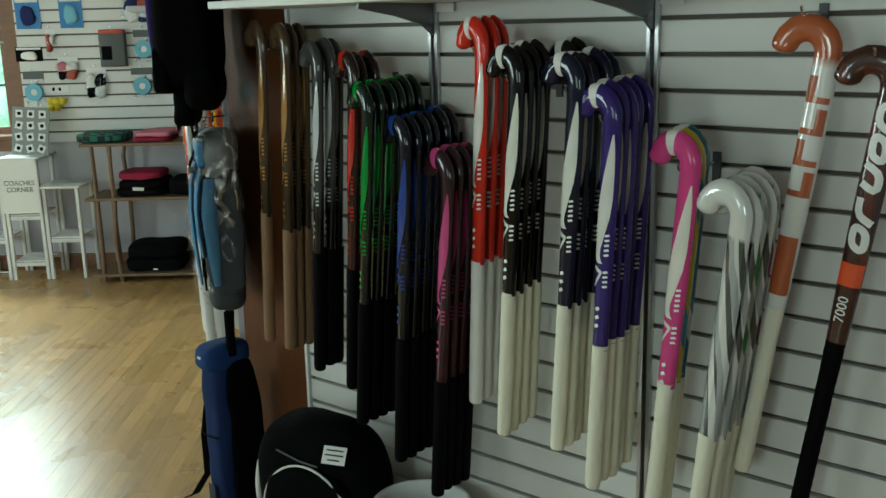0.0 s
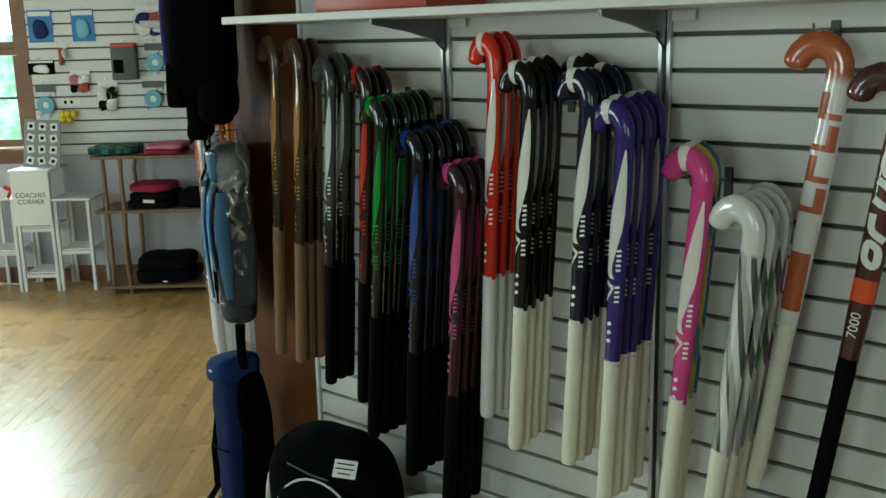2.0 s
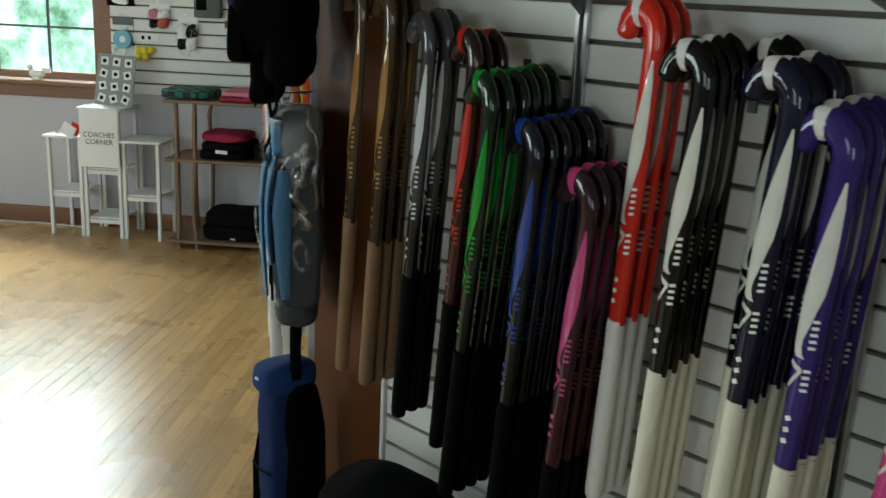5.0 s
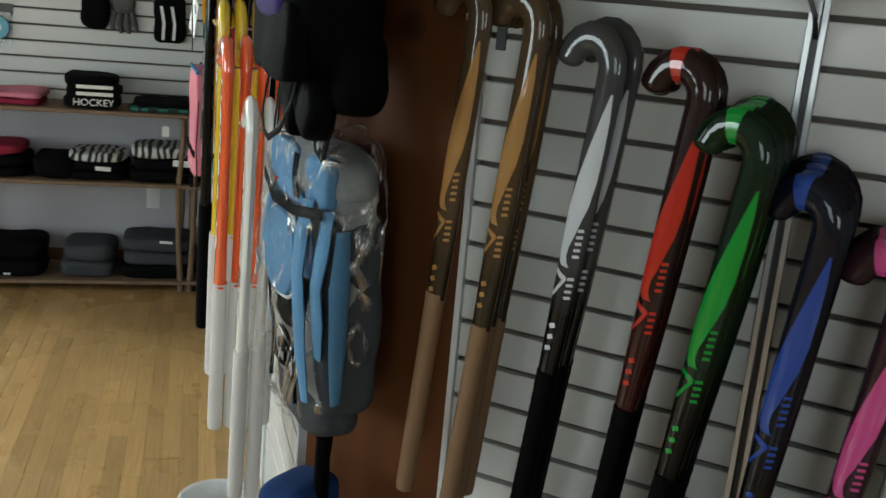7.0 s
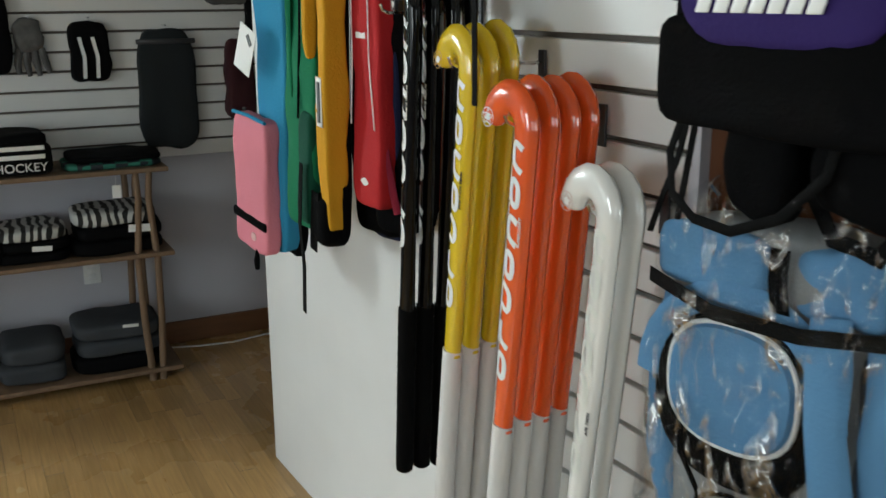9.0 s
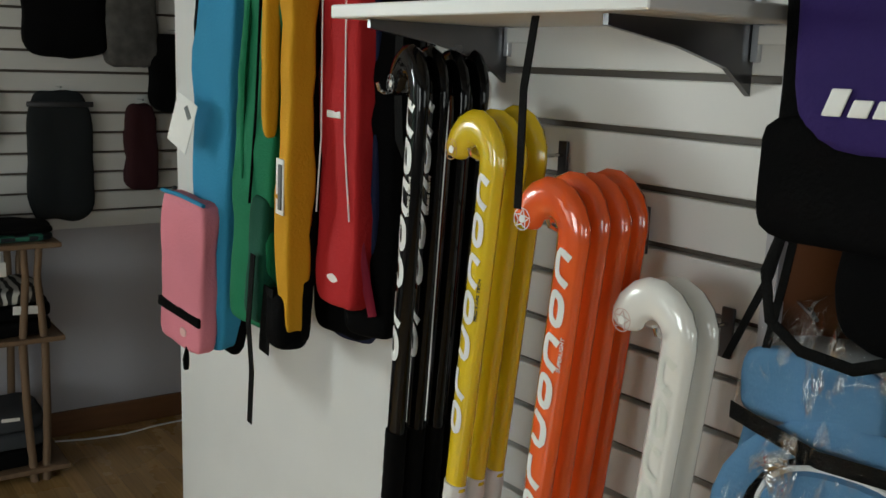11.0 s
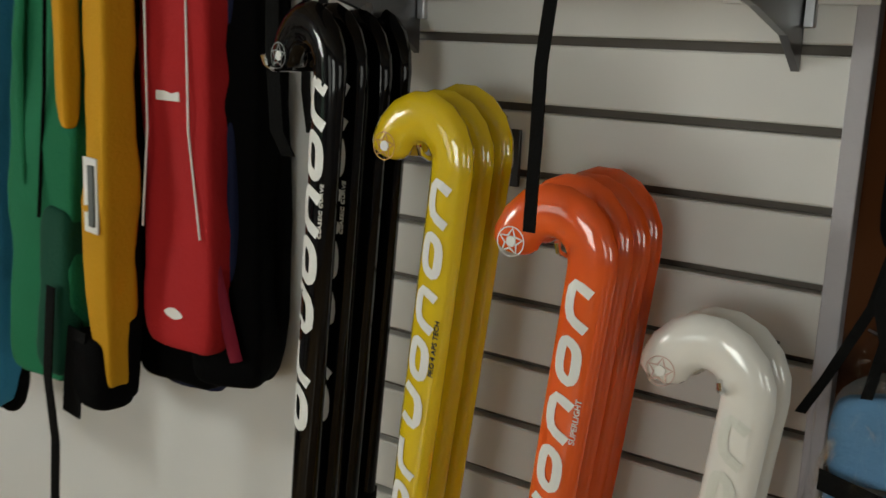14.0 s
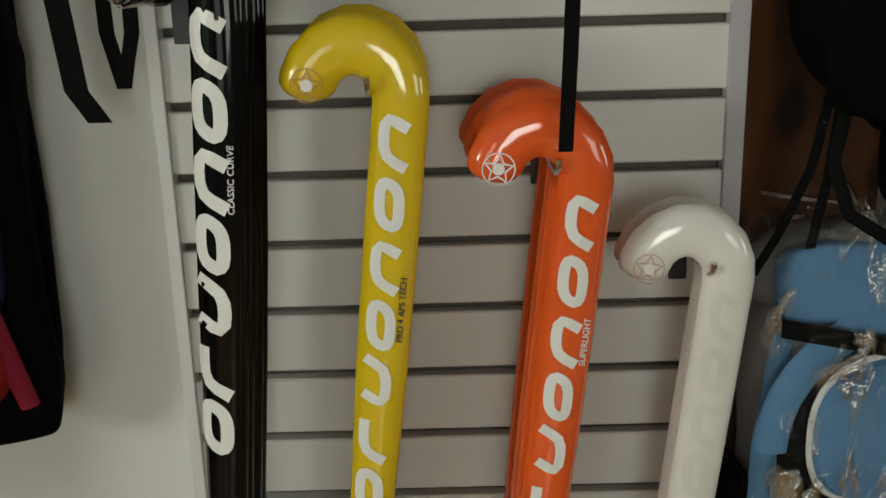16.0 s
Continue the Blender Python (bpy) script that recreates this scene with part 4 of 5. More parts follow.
# ---- rustic rack and folded clothes ----
RS0, RS1 = -2.70, -1.46
_r = thing("display_rack", far_pose(0, 0, 0), "rustic wooden display rack with thin pole legs", "rack")
for _s in (RS0 + 0.04, RS0 + 0.14, RS1 - 0.10, RS1 - 0.04):
    for _o in (0.10, 0.40):
        random.seed(int(_s * 100 + _o * 10))
        part("pole", tube([(_s + random.uniform(-.012, .012), -_o, z) for z in (0.0, 0.25, 0.5, 0.75, 0.872)], [0.015, 0.014, 0.014, 0.013, 0.012], sides=9), RACKWOOD, _r)
for _z in (0.87, 0.535, 0.055):
    part("shelf", box((RS1 - RS0 + 0.06, 0.36, 0.018), ((RS0 + RS1) / 2, -0.25, _z - 0.009), bevel=0.004), RACKWOOD, _r, smooth=False)

BLK = cloth("black_jersey", (0.0035, 0.0035, 0.004))
BLK.node_tree.nodes["Principled BSDF"].inputs["Specular IOR Level"].default_value = 0.08
GREYC = cloth("charcoal_fleece", (0.055, 0.06, 0.068))
REDC = cloth("raspberry_fleece", (0.32, 0.02, 0.06))
PINKC = cloth("pink_cloth", (0.66, 0.22, 0.30))
PLAID = mat("green_plaid", (0.03, 0.12, 0.08), 0.85, col2=(0.01, 0.02, 0.02), scale=14)
_n = PLAID.node_tree
_ck = _n.nodes.new("ShaderNodeTexChecker")
_ck.inputs["Scale"].default_value = 22
_ck.inputs[1].default_value, _ck.inputs[2].default_value = (0.03, 0.16, 0.11, 1), (0.012, 0.015, 0.02, 1)
_n.links.new(_n.nodes["Texture Coordinate"].outputs["Object"], _ck.inputs[0])
_n.links.new(_ck.outputs[0], _n.nodes["Principled BSDF"].inputs["Base Color"])
ZEBRA = mat("zebra_print", (0.7, 0.7, 0.68), 0.8)
_n = ZEBRA.node_tree
_wv = _n.nodes.new("ShaderNodeTexWave")
_wv.inputs["Scale"].default_value, _wv.inputs["Distortion"].default_value = 9, 6
_rp = _n.nodes.new("ShaderNodeValToRGB")
_rp.color_ramp.elements[0].position, _rp.color_ramp.elements[1].position = 0.48, 0.52
_rp.color_ramp.elements[0].color, _rp.color_ramp.elements[1].color = (0.01, 0.01, 0.01, 1), (0.5, 0.5, 0.48, 1)
_n.links.new(_n.nodes["Texture Coordinate"].outputs["Object"], _wv.inputs[0])
_n.links.new(_wv.outputs[0], _rp.inputs[0])
_n.links.new(_rp.outputs[0], _n.nodes["Principled BSDF"].inputs["Base Color"])


def folded(s, z, w, h, material, label, layers=2, off=0.26, depth=0.28, turn=0, extra=()):
    root = thing("folded_clothes", far_pose(s, off, z, turn), label, "folded clothes")
    for k in range(layers):
        lh = h / layers
        part("garment", soft_box((w * (1 - 0.04 * k), depth, lh * 1.08), (0.01 * (k % 2), 0, lh * (k + 0.52)), 5, 0.010, 8, cuts=9, seed=s * 7 + k), material[k % len(material)], root)
    for x, zz, ww, hh in extra:
        part("printed_mark", box((ww, 0.004, hh), (x, -depth / 2 - 0.004, zz), bevel=0.001, segs=1, turn=pose(0, 0, 0, 0, 3, 0)), LETTER, root)
    return root


folded(-2.62, 0.87, 0.30, 0.055, [PLAID], "green and black plaid cloth folded on a rack", 1)
folded(-2.30, 0.87, 0.24, 0.06, [REDC, PINKC], "raspberry red garment folded on a rack", 2)
folded(-2.40, 0.535, 0.30, 0.15, [BLK, BLK, REDC], "black sports bag with dark pink top on a rack shelf", 3, extra=[(0.0, 0.05, 0.07, 0.02)])
folded(-2.13, 0.535, 0.20, 0.10, [BLK], "black garment folded on a rack shelf", 1)
folded(-2.36, 0.055, 0.36, 0.17, [BLK], "black garments stacked on the bottom shelf", 2, extra=[(0.02, 0.02, 0.03, 0.01)])
folded(-1.97, 0.87, 0.25, 0.15, [BLK], "black hooded tops with white bold lettering, folded", 3)
_q = thing("lettered_shirt_front", far_pose(-1.95, 0.405, 0.875), "black shirt front printed HOCKEY in white", "shirt")
part("cloth", soft_box((0.22, 0.012, 0.12), (0, 0, 0.062), 6, 0.002, cuts=6), BLK, _q)
words("HOCKEY", 0.045, pose(0, -0.0125, 0.028, 90, 0, 0), LETTER, _q)
for _z in (0.068, 0.100):
    part("printed_bar", box((0.16, 0.002, 0.016), (0.005, -0.010, _z), bevel=0.0006, segs=1), LETTER, _q)
folded(-1.62, 0.87, 0.36, 0.05, [PLAID, BLK], "green plaid skirt folded on a rack", 2)
folded(-1.94, 0.535, 0.27, 0.13, [BLK, BLK, ZEBRA], "black and zebra-print garments folded on a shelf", 3, extra=[(0.03, 0.06, 0.07, 0.02)])
folded(-1.63, 0.535, 0.34, 0.17, [BLK, BLK, ZEBRA], "black garments with zebra-print trim, folded", 3, extra=[(0.08, 0.10, 0.09, 0.030)])
folded(-1.99, 0.055, 0.25, 0.16, [GREYC], "charcoal fleece garments stacked on the bottom shelf", 2)
folded(-1.66, 0.055, 0.36, 0.20, [BLK, GREYC, GREYC], "charcoal fleece garments stacked on the bottom shelf", 3, extra=[(0.04, 0.19, 0.06, 0.012)])
_q = thing("price_tag", far_pose(-1.63, 0.43, 0.79), "small white paper price tag hanging from plaid cloth", "tag")
part("tag", box((0.032, 0.002, 0.05), (0, 0, 0), bevel=0.002, segs=1), CARD, _q)
part("string", tube([(0, 0, 0.02), (0.002, 0.01, 0.085)], 0.001, sides=5), CARD, _q)


# ---- packs hung on the far slatwall ----
def pack(name, s, z, w, h, label, build, category="pack"):
    root = thing(name, far_pose(s, 0.035, z), label, category, "packs on the far slatwall")
    part("hook", tube([(0, 0.015, h / 2 + 0.012), (0, -0.04, h / 2 + 0.012)], 0.0025, sides=6, up=(0, 0, 1)), CHROME, root)
    build(root, w, h)
    return root


BLUEC = mat("bright_blue_card", (0.03, 0.19, 0.50), 0.4)
TAPEB = mat("light_blue_tape", (0.16, 0.42, 0.55), 0.4)
GREYP = mat("grey_plastic", (0.09, 0.10, 0.10), 0.5)
REDP = mat("red_plastic", (0.45, 0.06, 0.03), 0.4)
YELB = mat("yellow_foam", (0.75, 0.60, 0.04), 0.6)
CLEAR = FILM


def b_card(col, ink):
    def build(root, w, h):
        part("card", box((w, 0.003, h), (0, 0, 0), bevel=0.001, segs=1), col, root)
        part("header", box((w * 0.9, 0.002, h * 0.14), (0, -0.003, h * 0.38)), CARD, root)
        part("product", soft_box((w * 0.6, 0.02, h * 0.6), (0, -0.008, -h * 0.1), 2.5, 0.01, 20, cuts=6), ink, root)
    return build


def b_tape(col):
    def build(root, w, h):
        part("card", box((w, 0.002, h), (0, 0.002, 0), bevel=0.001, segs=1), CLEAR, root)
        part("header", box((w, 0.003, h * 0.22), (0, 0, h * 0.38), bevel=0.001, segs=1), GREYP, root)
        bm = bmesh.new()
        n = 22
        for r0, r1 in ((0.022, 0.055),):
            ring = [[bm.verts.new((r * math.cos(2 * math.pi * k / n), y, r * math.sin(2 * math.pi * k / n) - h * 0.1)) for k in range(n)] for r, y in ((r0, 0.0), (r0, -0.026), (r1, -0.026), (r1, 0.0))]
            for a, b in zip(ring, ring[1:] + ring[:1]):
                for k in range(n):
                    bm.faces.new((a[k], a[(k + 1) % n], b[(k + 1) % n], b[k]))
        bmesh.ops.recalc_face_normals(bm, faces=bm.faces)
        part("tape_roll", bm, col, root)
        part("core", disc_shape(0.021, 0.021, (0, -0.02, -h * 0.1), 0.002, n=12), CARD, root)
    return build


def b_bag(cols):
    def build(root, w, h):
        part("header", box((w * 0.85, 0.003, h * 0.2), (0, 0, h * 0.4), bevel=0.001, segs=1), CARD, root)
        for k, c in enumerate(cols):
            part("content", soft_box((w * 0.45, 0.04, h * 0.4), (w * (-0.2 + 0.35 * (k % 2)), -0.01, h * (0.12 - 0.25 * (k // 2))), 2.6, 0.012, 18, cuts=6, seed=k + w * 50), c, root)
        part("film", soft_box((w, 0.06, h * 0.85), (0, -0.012, -h * 0.06), 3.5, 0.010, 14, cuts=7), FILM, root)
    return build


def b_balls(root, w, h):
    part("header", box((w * 1.25, 0.003, h * 0.28), (0, 0, h * 0.33), bevel=0.001, segs=1), CARD, root)
    for x in (-0.02, 0.02):
        part("hole", disc_shape(0.010, 0.012, (x, -0.0025, h * 0.33), 0.001, n=10), BLK, root)
    for k in range(5):
        part("ball", soft_box((0.05, 0.05, 0.05), (-0.035 + 0.035 * (k % 3), -0.02 - 0.01 * (k % 2), -0.02 - 0.04 * (k // 3)), 2, 0.001, cuts=5), YELB, root)


def b_box(root, w, h):
    part("box", box((w, 0.06, h * 0.85), (0, -0.02, -h * 0.05), bevel=0.008), GREYP, root)
    part("lid", box((w * 0.96, 0.062, h * 0.12), (0, -0.02, h * 0.42), bevel=0.006), REDP, root)
    part("label_plate", box((w * 0.4, 0.003, h * 0.35), (-w * 0.2, -0.0525, -h * 0.12), bevel=0.001, segs=1), BLK, root)


NAVYC = cloth("navy_cloth", (0.02, 0.03, 0.12))
pack("blister_card", -3.10, 1.66, 0.155, 0.20, "bright blue blister card with mouthguard", b_card(BLUEC, NAVYC))
pack("blister_card", -2.83, 1.66, 0.145, 0.20, "bright blue blister card with mouthguard", b_card(BLUEC, TAPEB))
pack("blister_card", -3.12, 1.405, 0.17, 0.09, "black blister pack with red strip and two lenses", b_card(BLK, CARD))
pack("tape_pack", -3.11, 1.19, 0.13, 0.22, "light blue tape roll in clear bag", b_tape(TAPEB))
pack("toy_figure", -2.97, 1.47, 0.07, 0.17, "small red and white keyring figure", b_bag([REDP, CARD, REDP]))
pack("accessory_bag", -2.88, 1.30, 0.15, 0.17, "clear bag with pink and black parts", b_bag([PINKC, CARD, BLK, REDP]))
pack("ball_pack", -2.97, 1.13, 0.13, 0.16, "yellow practice balls under white header card", b_balls)
pack("accessory_bag", -2.71, 1.20, 0.15, 0.23, "clear bag with white and black gloves", b_bag([CARD, BLK, BLK, CARD]))
pack("boxed_kit", -2.58, 1.43, 0.16, 0.24, "grey plastic kit box with red lid", b_box)
pack("tape_pack", -2.39, 1.44, 0.13, 0.20, "light blue tape roll under grey header", b_tape(TAPEB))
pack("tape_pack", -2.42, 1.21, 0.14, 0.19, "light blue tape roll under grey header", b_tape(TAPEB))
pack("accessory_bag", -2.40, 1.66, 0.22, 0.22, "red, white and blue patterned bag", b_bag([NAVYC, REDP, CARD, NAVYC]))


def hung_cloth(name, s, z0, z1, w, label, material, category, depth=0.06, flare=0.0, hanger=True):
    root = thing(name, far_pose(s, 0.05, z0), label, category)
    h = z1 - z0
    part("cloth", soft_box((w, depth, h), (0, 0, h / 2), 5, 0.012, 12, cuts=10, taper=flare, seed=s * 3), material, root)
    part("hook", tube([(0, 0.03, h + 0.015), (0, -0.05, h + 0.015)], 0.003, sides=6, up=(0, 0, 1)), CHROME, root)
    if hanger:
        part("hanger", box((w * 0.95, 0.014, 0.02), (0, -depth / 2 - 0.002, h * 0.9), bevel=0.003), DARKMETAL, root)
    return root


MAROON = cloth("maroon_nylon", (0.045, 0.012, 0.016))
DKPLAID = mat("dark_plaid", (0.010, 0.014, 0.016), 0.9, col2=(0.004, 0.005, 0.006), scale=30)
GLOVE = mat("grey_black_glove", (0.16, 0.155, 0.15), 0.8, col2=(0.008, 0.008, 0.008), scale=22)
hung_cloth("plaid_skirt", -1.335, 0.885, 1.375, 0.25, "dark plaid pleated skirt hanging on a hanger", DKPLAID, "skirt", flare=0.12)
hung_cloth("shin_guards", -1.03, 0.99, 1.33, 0.13, "dark maroon bag hanging from a hook", MAROON, "bag", depth=0.09, flare=0.15, hanger=False)
hung_cloth("mesh_bag", -1.63, 1.17, 1.41, 0.15, "black mesh pouch with white straps", BLK, "pouch", depth=0.07, hanger=False)
for _x in (-0.03, 0.02):
    _q = thing("white_strap", far_pose(-1.63 + _x, 0.093, 1.19), "white strap on a black mesh pouch", "strap")
    part("strap", ribbon([(0, 0, 0), (0.004, -0.004, 0.08), (-0.01, 0.0, 0.16)], 0.014, side=(1, 0, 0)), LETTER, _q)
for _s, _z in ((-1.85, 1.20),):
    _q = thing("glove", far_pose(_s, 0.05, _z), "grey and black padded glove hanging fingers down", "glove")
    part("palm", soft_box((0.11, 0.05, 0.13), (0, 0, 0.16), 3, 0.012, 20, cuts=8), GLOVE, _q)
    for _k in range(4):
        part("finger", tube([(-0.04 + 0.027 * _k, 0, 0.11), (-0.05 + 0.035 * _k, -0.01, 0.05), (-0.045 + 0.037 * _k, -0.005, 0.0 + 0.01 * abs(_k - 1.5))], [0.014, 0.014, 0.009], sides=8), GLOVE, _q)
    part("hook", tube([(0, 0.03, 0.23), (0, -0.05, 0.23)], 0.003, sides=6, up=(0, 0, 1)), CHROME, _q)
for _s, _z0, _w, _mt in ((-1.98, 1.22, 0.13, BLK), (-1.86, 1.53, 0.25, BLK), (-1.30, 1.50, 0.30, BLK), (-1.06, 1.47, 0.20, GLOVE), (-0.90, 1.30, 0.18, BLK), (-0.72, 1.42, 0.2, BLK)):
    hung_cloth("hanging_garment", _s, _z0, _z0 + 0.30, _w, "black garment hanging from a slatwall hook", _mt, "garment", depth=0.08, hanger=False)


# ---- bags hung on the partition ----
TEALB = cloth("sky_blue_nylon", (0.035, 0.25, 0.44))
GREENB = cloth("green_nylon", (0.012, 0.17, 0.075))
YELLOWB = cloth("golden_yellow_nylon", (0.60, 0.30, 0.012))
REDB = cloth("red_nylon", (0.42, 0.014, 0.018))
NAVYB = cloth("navy_nylon", (0.008, 0.012, 0.045))
PALEPINK = cloth("pale_pink_patch", (0.72, 0.45, 0.45))
PINKB = cloth("pink_nylon", (0.68, 0.22, 0.28))
CRIMSON = cloth("crimson_trim", (0.22, 0.01, 0.03))


def long_bag(d, off, z0, z1, w, depth, colours, label, turn=0, lean=0, taper=0.0):
    root = thing("stick_bag", bay_pose(d, off, z0, lean, turn), label, "stick bag", "stick bags hung on the partition")
    h = z1 - z0
    part("body", soft_box((w, depth, h), (0, 0, h / 2), 9, 0.016, 6, cuts=20, seed=d * 5, taper=taper), colours[0], root)
    part("back_panel", soft_box((w * 1.04, depth * 0.5, h * 0.98), (0, depth * 0.42, h * 0.47), 6, 0.006, 7, cuts=10, seed=d), colours[1], root)
    return root, h


def peg(d, z, reach):
    r = thing("bag_hook", bay_pose(d, 0.002, z), "long chrome hook holding hanging stick bags", "display hook", "display hooks")
    part("wire", tube([(0, 0, 0), (0, -reach, 0), (0, -reach - 0.01, 0.02)], 0.004, sides=8, up=(1, 0, 0)), CHROME, r)
    part("plate", box((0.03, 0.005, 0.06), (0, -0.003, 0), bevel=0.001, segs=1), DARKMETAL, r)


# red bag with pale piping
_r, _h = long_bag(-1.970, 0.105, 1.085, 1.95, 0.155, 0.05, (REDB, NAVYB), "red nylon stick bag with pale piping hung on a hook", turn=-4)
for _x in (-0.045, 0.045):
    part("piping", tube([(_x * 1.45, -0.030, 0.16), (_x * 1.02, -0.031, 0.30), (_x, -0.031, 0.55), (_x * 1.1, -0.030, 0.85)], 0.0016, sides=6, up=(1, 0, 0)), LETTER, _r)
part("badge", box((0.052, 0.003, 0.013), (0.0, -0.029, 0.345), bevel=0.001, segs=1), CARD, _r)
part("logo_shape", disc_shape(0.024, 0.009, (0.0, -0.026, 0.045), 0.003, n=12, power=1.4), LETTER, _r)
# black bag with crimson trim
_r, _h = long_bag(-1.915, 0.065, 1.035, 1.95, 0.11, 0.08, (BLACKCLOTH, BLACKCLOTH), "black stick bag with crimson trim", turn=18)
part("trim", tube([(-0.03, -0.052, 0.30), (0.0, -0.055, 0.14), (0.025, -0.052, 0.04)], [0.005, 0.012, 0.010], sides=8, flat=0.5), CRIMSON, _r)
# navy bag behind
_r, _h = long_bag(-2.035, 0.065, 1.00, 1.9, 0.17, 0.05, (BLACKCLOTH, NAVYB), "navy and black stick bag between brighter bags", turn=4)
# yellow bag, seen from its narrow side
_r, _h = long_bag(-2.075, 0.158, 1.005, 1.95, 0.046, 0.05, (YELLOWB, BLACKCLOTH), "golden yellow stick bag with white label", turn=-6, lean=1.5, taper=-0.7)
part("side_strip", soft_box((0.026, 0.03, 0.50), (-0.052, -0.03, 0.62), 5, 0.004, cuts=8), YELLOWB, _r)
part("label_patch", box((0.036, 0.003, 0.105), (0.0, -0.030, 0.285), bevel=0.001, segs=1), CARD, _r)
part("label_bar", box((0.014, 0.003, 0.085), (0.006, -0.0330, 0.285), bevel=0.0006, segs=1), GREYP, _r)
part("foot", soft_box((0.09, 0.07, 0.12), (-0.035, 0, 0.02), 4, 0.006, cuts=7), BLACKCLOTH, _r)
part("strap", ribbon([(-0.085, -0.05, 0.14), (-0.095, -0.055, 0.0), (-0.088, -0.05, -0.10), (-0.098, -0.05, -0.215)], 0.024), STRAP, _r)
part("strap", ribbon([(-0.05, -0.03, 0.08), (-0.07, -0.03, -0.02), (-0.075, -0.03, -0.06)], 0.05), STRAP, _r)
# green bag
_r, _h = long_bag(-2.25, 0.150, 0.985, 1.95, 0.15, 0.06, (GREENB, NAVYB), "green nylon stick bag with dark zip", turn=2, lean=7.0)
part("zip", tube([(0.012, -0.036, 0.26), (0.02, -0.038, 0.45), (0.012, -0.038, 0.70), (0.015, -0.036, 0.92)], 0.003, sides=6, up=(1, 0, 0)), BLACKCLOTH, _r)
part("side_pocket", soft_box((0.065, 0.045, 0.26), (0.045, -0.018, 0.15), 5, 0.006, cuts=8), cloth("dark_green_nylon", (0.006, 0.07, 0.04)), _r)
part("fold", tube([(-0.03, -0.034, 0.30), (-0.045, -0.037, 0.50), (-0.035, -0.034, 0.75)], [0.004, 0.012, 0.006], sides=8, flat=0.5), GREENB, _r)
# sky blue bag with pink pocket
_r, _h = long_bag(-2.490, 0.130, 0.875, 1.95, 0.165, 0.06, (TEALB, BLACKCLOTH), "sky blue stick bag with pink front pocket", turn=4, lean=4.5)
part("pocket", soft_box((0.205, 0.045, 0.35), (-0.045, -0.050, 0.165), 9, 0.008, cuts=12), PINKB, _r)
part("pocket_zip", box((0.202, 0.012, 0.024), (-0.045, -0.070, 0.072), bevel=0.004), BLACKCLOTH, _r)
part("pocket_rim", tube([(-0.145, -0.068, 0.335), (-0.045, -0.073, 0.342), (0.052, -0.068, 0.337)], 0.005, sides=6), TEALB, _r)
part("pocket_badge", disc_shape(0.014, 0.011, (-0.02, -0.072, 0.030), 0.002, n=12), PALEPINK, _r)
part("edge_piping", tube([(-0.150, -0.035, 0.34), (-0.152, -0.040, 0.20), (-0.150, -0.036, 0.02)], 0.005, sides=6), GREYC, _r)
part("zip_pull", tube([(-0.005, -0.07, 0.0), (-0.004, -0.072, -0.03), (-0.006, -0.07, -0.055)], [0.003, 0.008, 0.006], sides=6), BLACKCLOTH, _r)
_q = thing("swing_tag", bay_pose(-2.485, 0.205, 1.38, 0, 12) @ pose(0, 0, 0, 0, 24, 0), "white rounded swing tag hanging on a bag", "tag")
part("tag", box((0.075, 0.002, 0.115), (0, 0, 0), bevel=0.0009, segs=1), CARD, _q)
part("slot", box((0.03, 0.001, 0.014), (0.012, -0.0018, 0.03), bevel=0.0004, segs=1, turn=pose(0, 0, 0, 0, 40, 0)), GREYP, _q)
_r, _h = long_bag(-2.60, 0.07, 1.00, 1.9, 0.10, 0.06, (BLACKCLOTH, BLACKCLOTH), "black stick bag hanging behind a blue one")
for _d, _z, _rc in ((-1.96, 1.94, 0.12), (-2.05, 1.94, 0.22), (-2.135, 1.94, 0.18), (-2.395, 1.94, 0.16)):
    peg(_d, _z, _rc)
# loose straps hanging over the sticks
for _d, _o, _pts, _w in ((-1.79, 0.12, [(0.0, 0, 0.25), (0.002, -0.004, 0.10), (0.012, -0.006, 0.0), (0.03, -0.004, -0.03)], 0.022),
                         (-1.338, 0.253, [(0.012, 0.02, 0.30), (0.005, 0.006, 0.18), (0.002, -0.004, 0.10), (0.0, -0.002, 0.03), (-0.003, 0, -0.045)], 0.012),
                         (-1.735, 0.10, [(-0.018, 0, 0.25), (-0.016, -0.004, 0.05), (-0.004, -0.008, 0.0), (0.008, -0.006, 0.05), (0.012, 0, 0.25)], 0.014)):
    _q = thing("hanging_strap", bay_pose(_d, _o, 1.40), "black webbing strap hanging over the sticks", "strap")
    part("strap", ribbon(_pts, _w), STRAP, _q)


# ---- backpacks at the corner ----
PALEBLUE = cloth("pale_blue_nylon", (0.115, 0.26, 0.45))
SILVERN = cloth("silver_grey_nylon", (0.26, 0.265, 0.27))
_m = bay_pose(-0.955, 0.0, 0.705, 0, 10)
bp = thing("backpack", _m, "pale blue and grey backpack wrapped in clear plastic", "backpack")
part("body", soft_box((0.31, 0.11, 0.50), (0, -0.02, 0.26), 4, 0.008, 6, cuts=14, taper=-0.12), SILVERN, bp)
part("top_lid", soft_box((0.33, 0.12, 0.11), (0, -0.02, 0.475), 3, 0.010, 8, cuts=10), SILVERN, bp)
part("lid_panel", soft_box((0.165, 0.03, 0.085), (-0.082, -0.068, 0.475), 5, 0.010, 14, cuts=9, seed=2), PALEBLUE, bp)
part("lid_panel", soft_box((0.115, 0.03, 0.085), (0.092, -0.066, 0.47), 5, 0.010, 14, cuts=9, seed=5), PALEBLUE, bp)
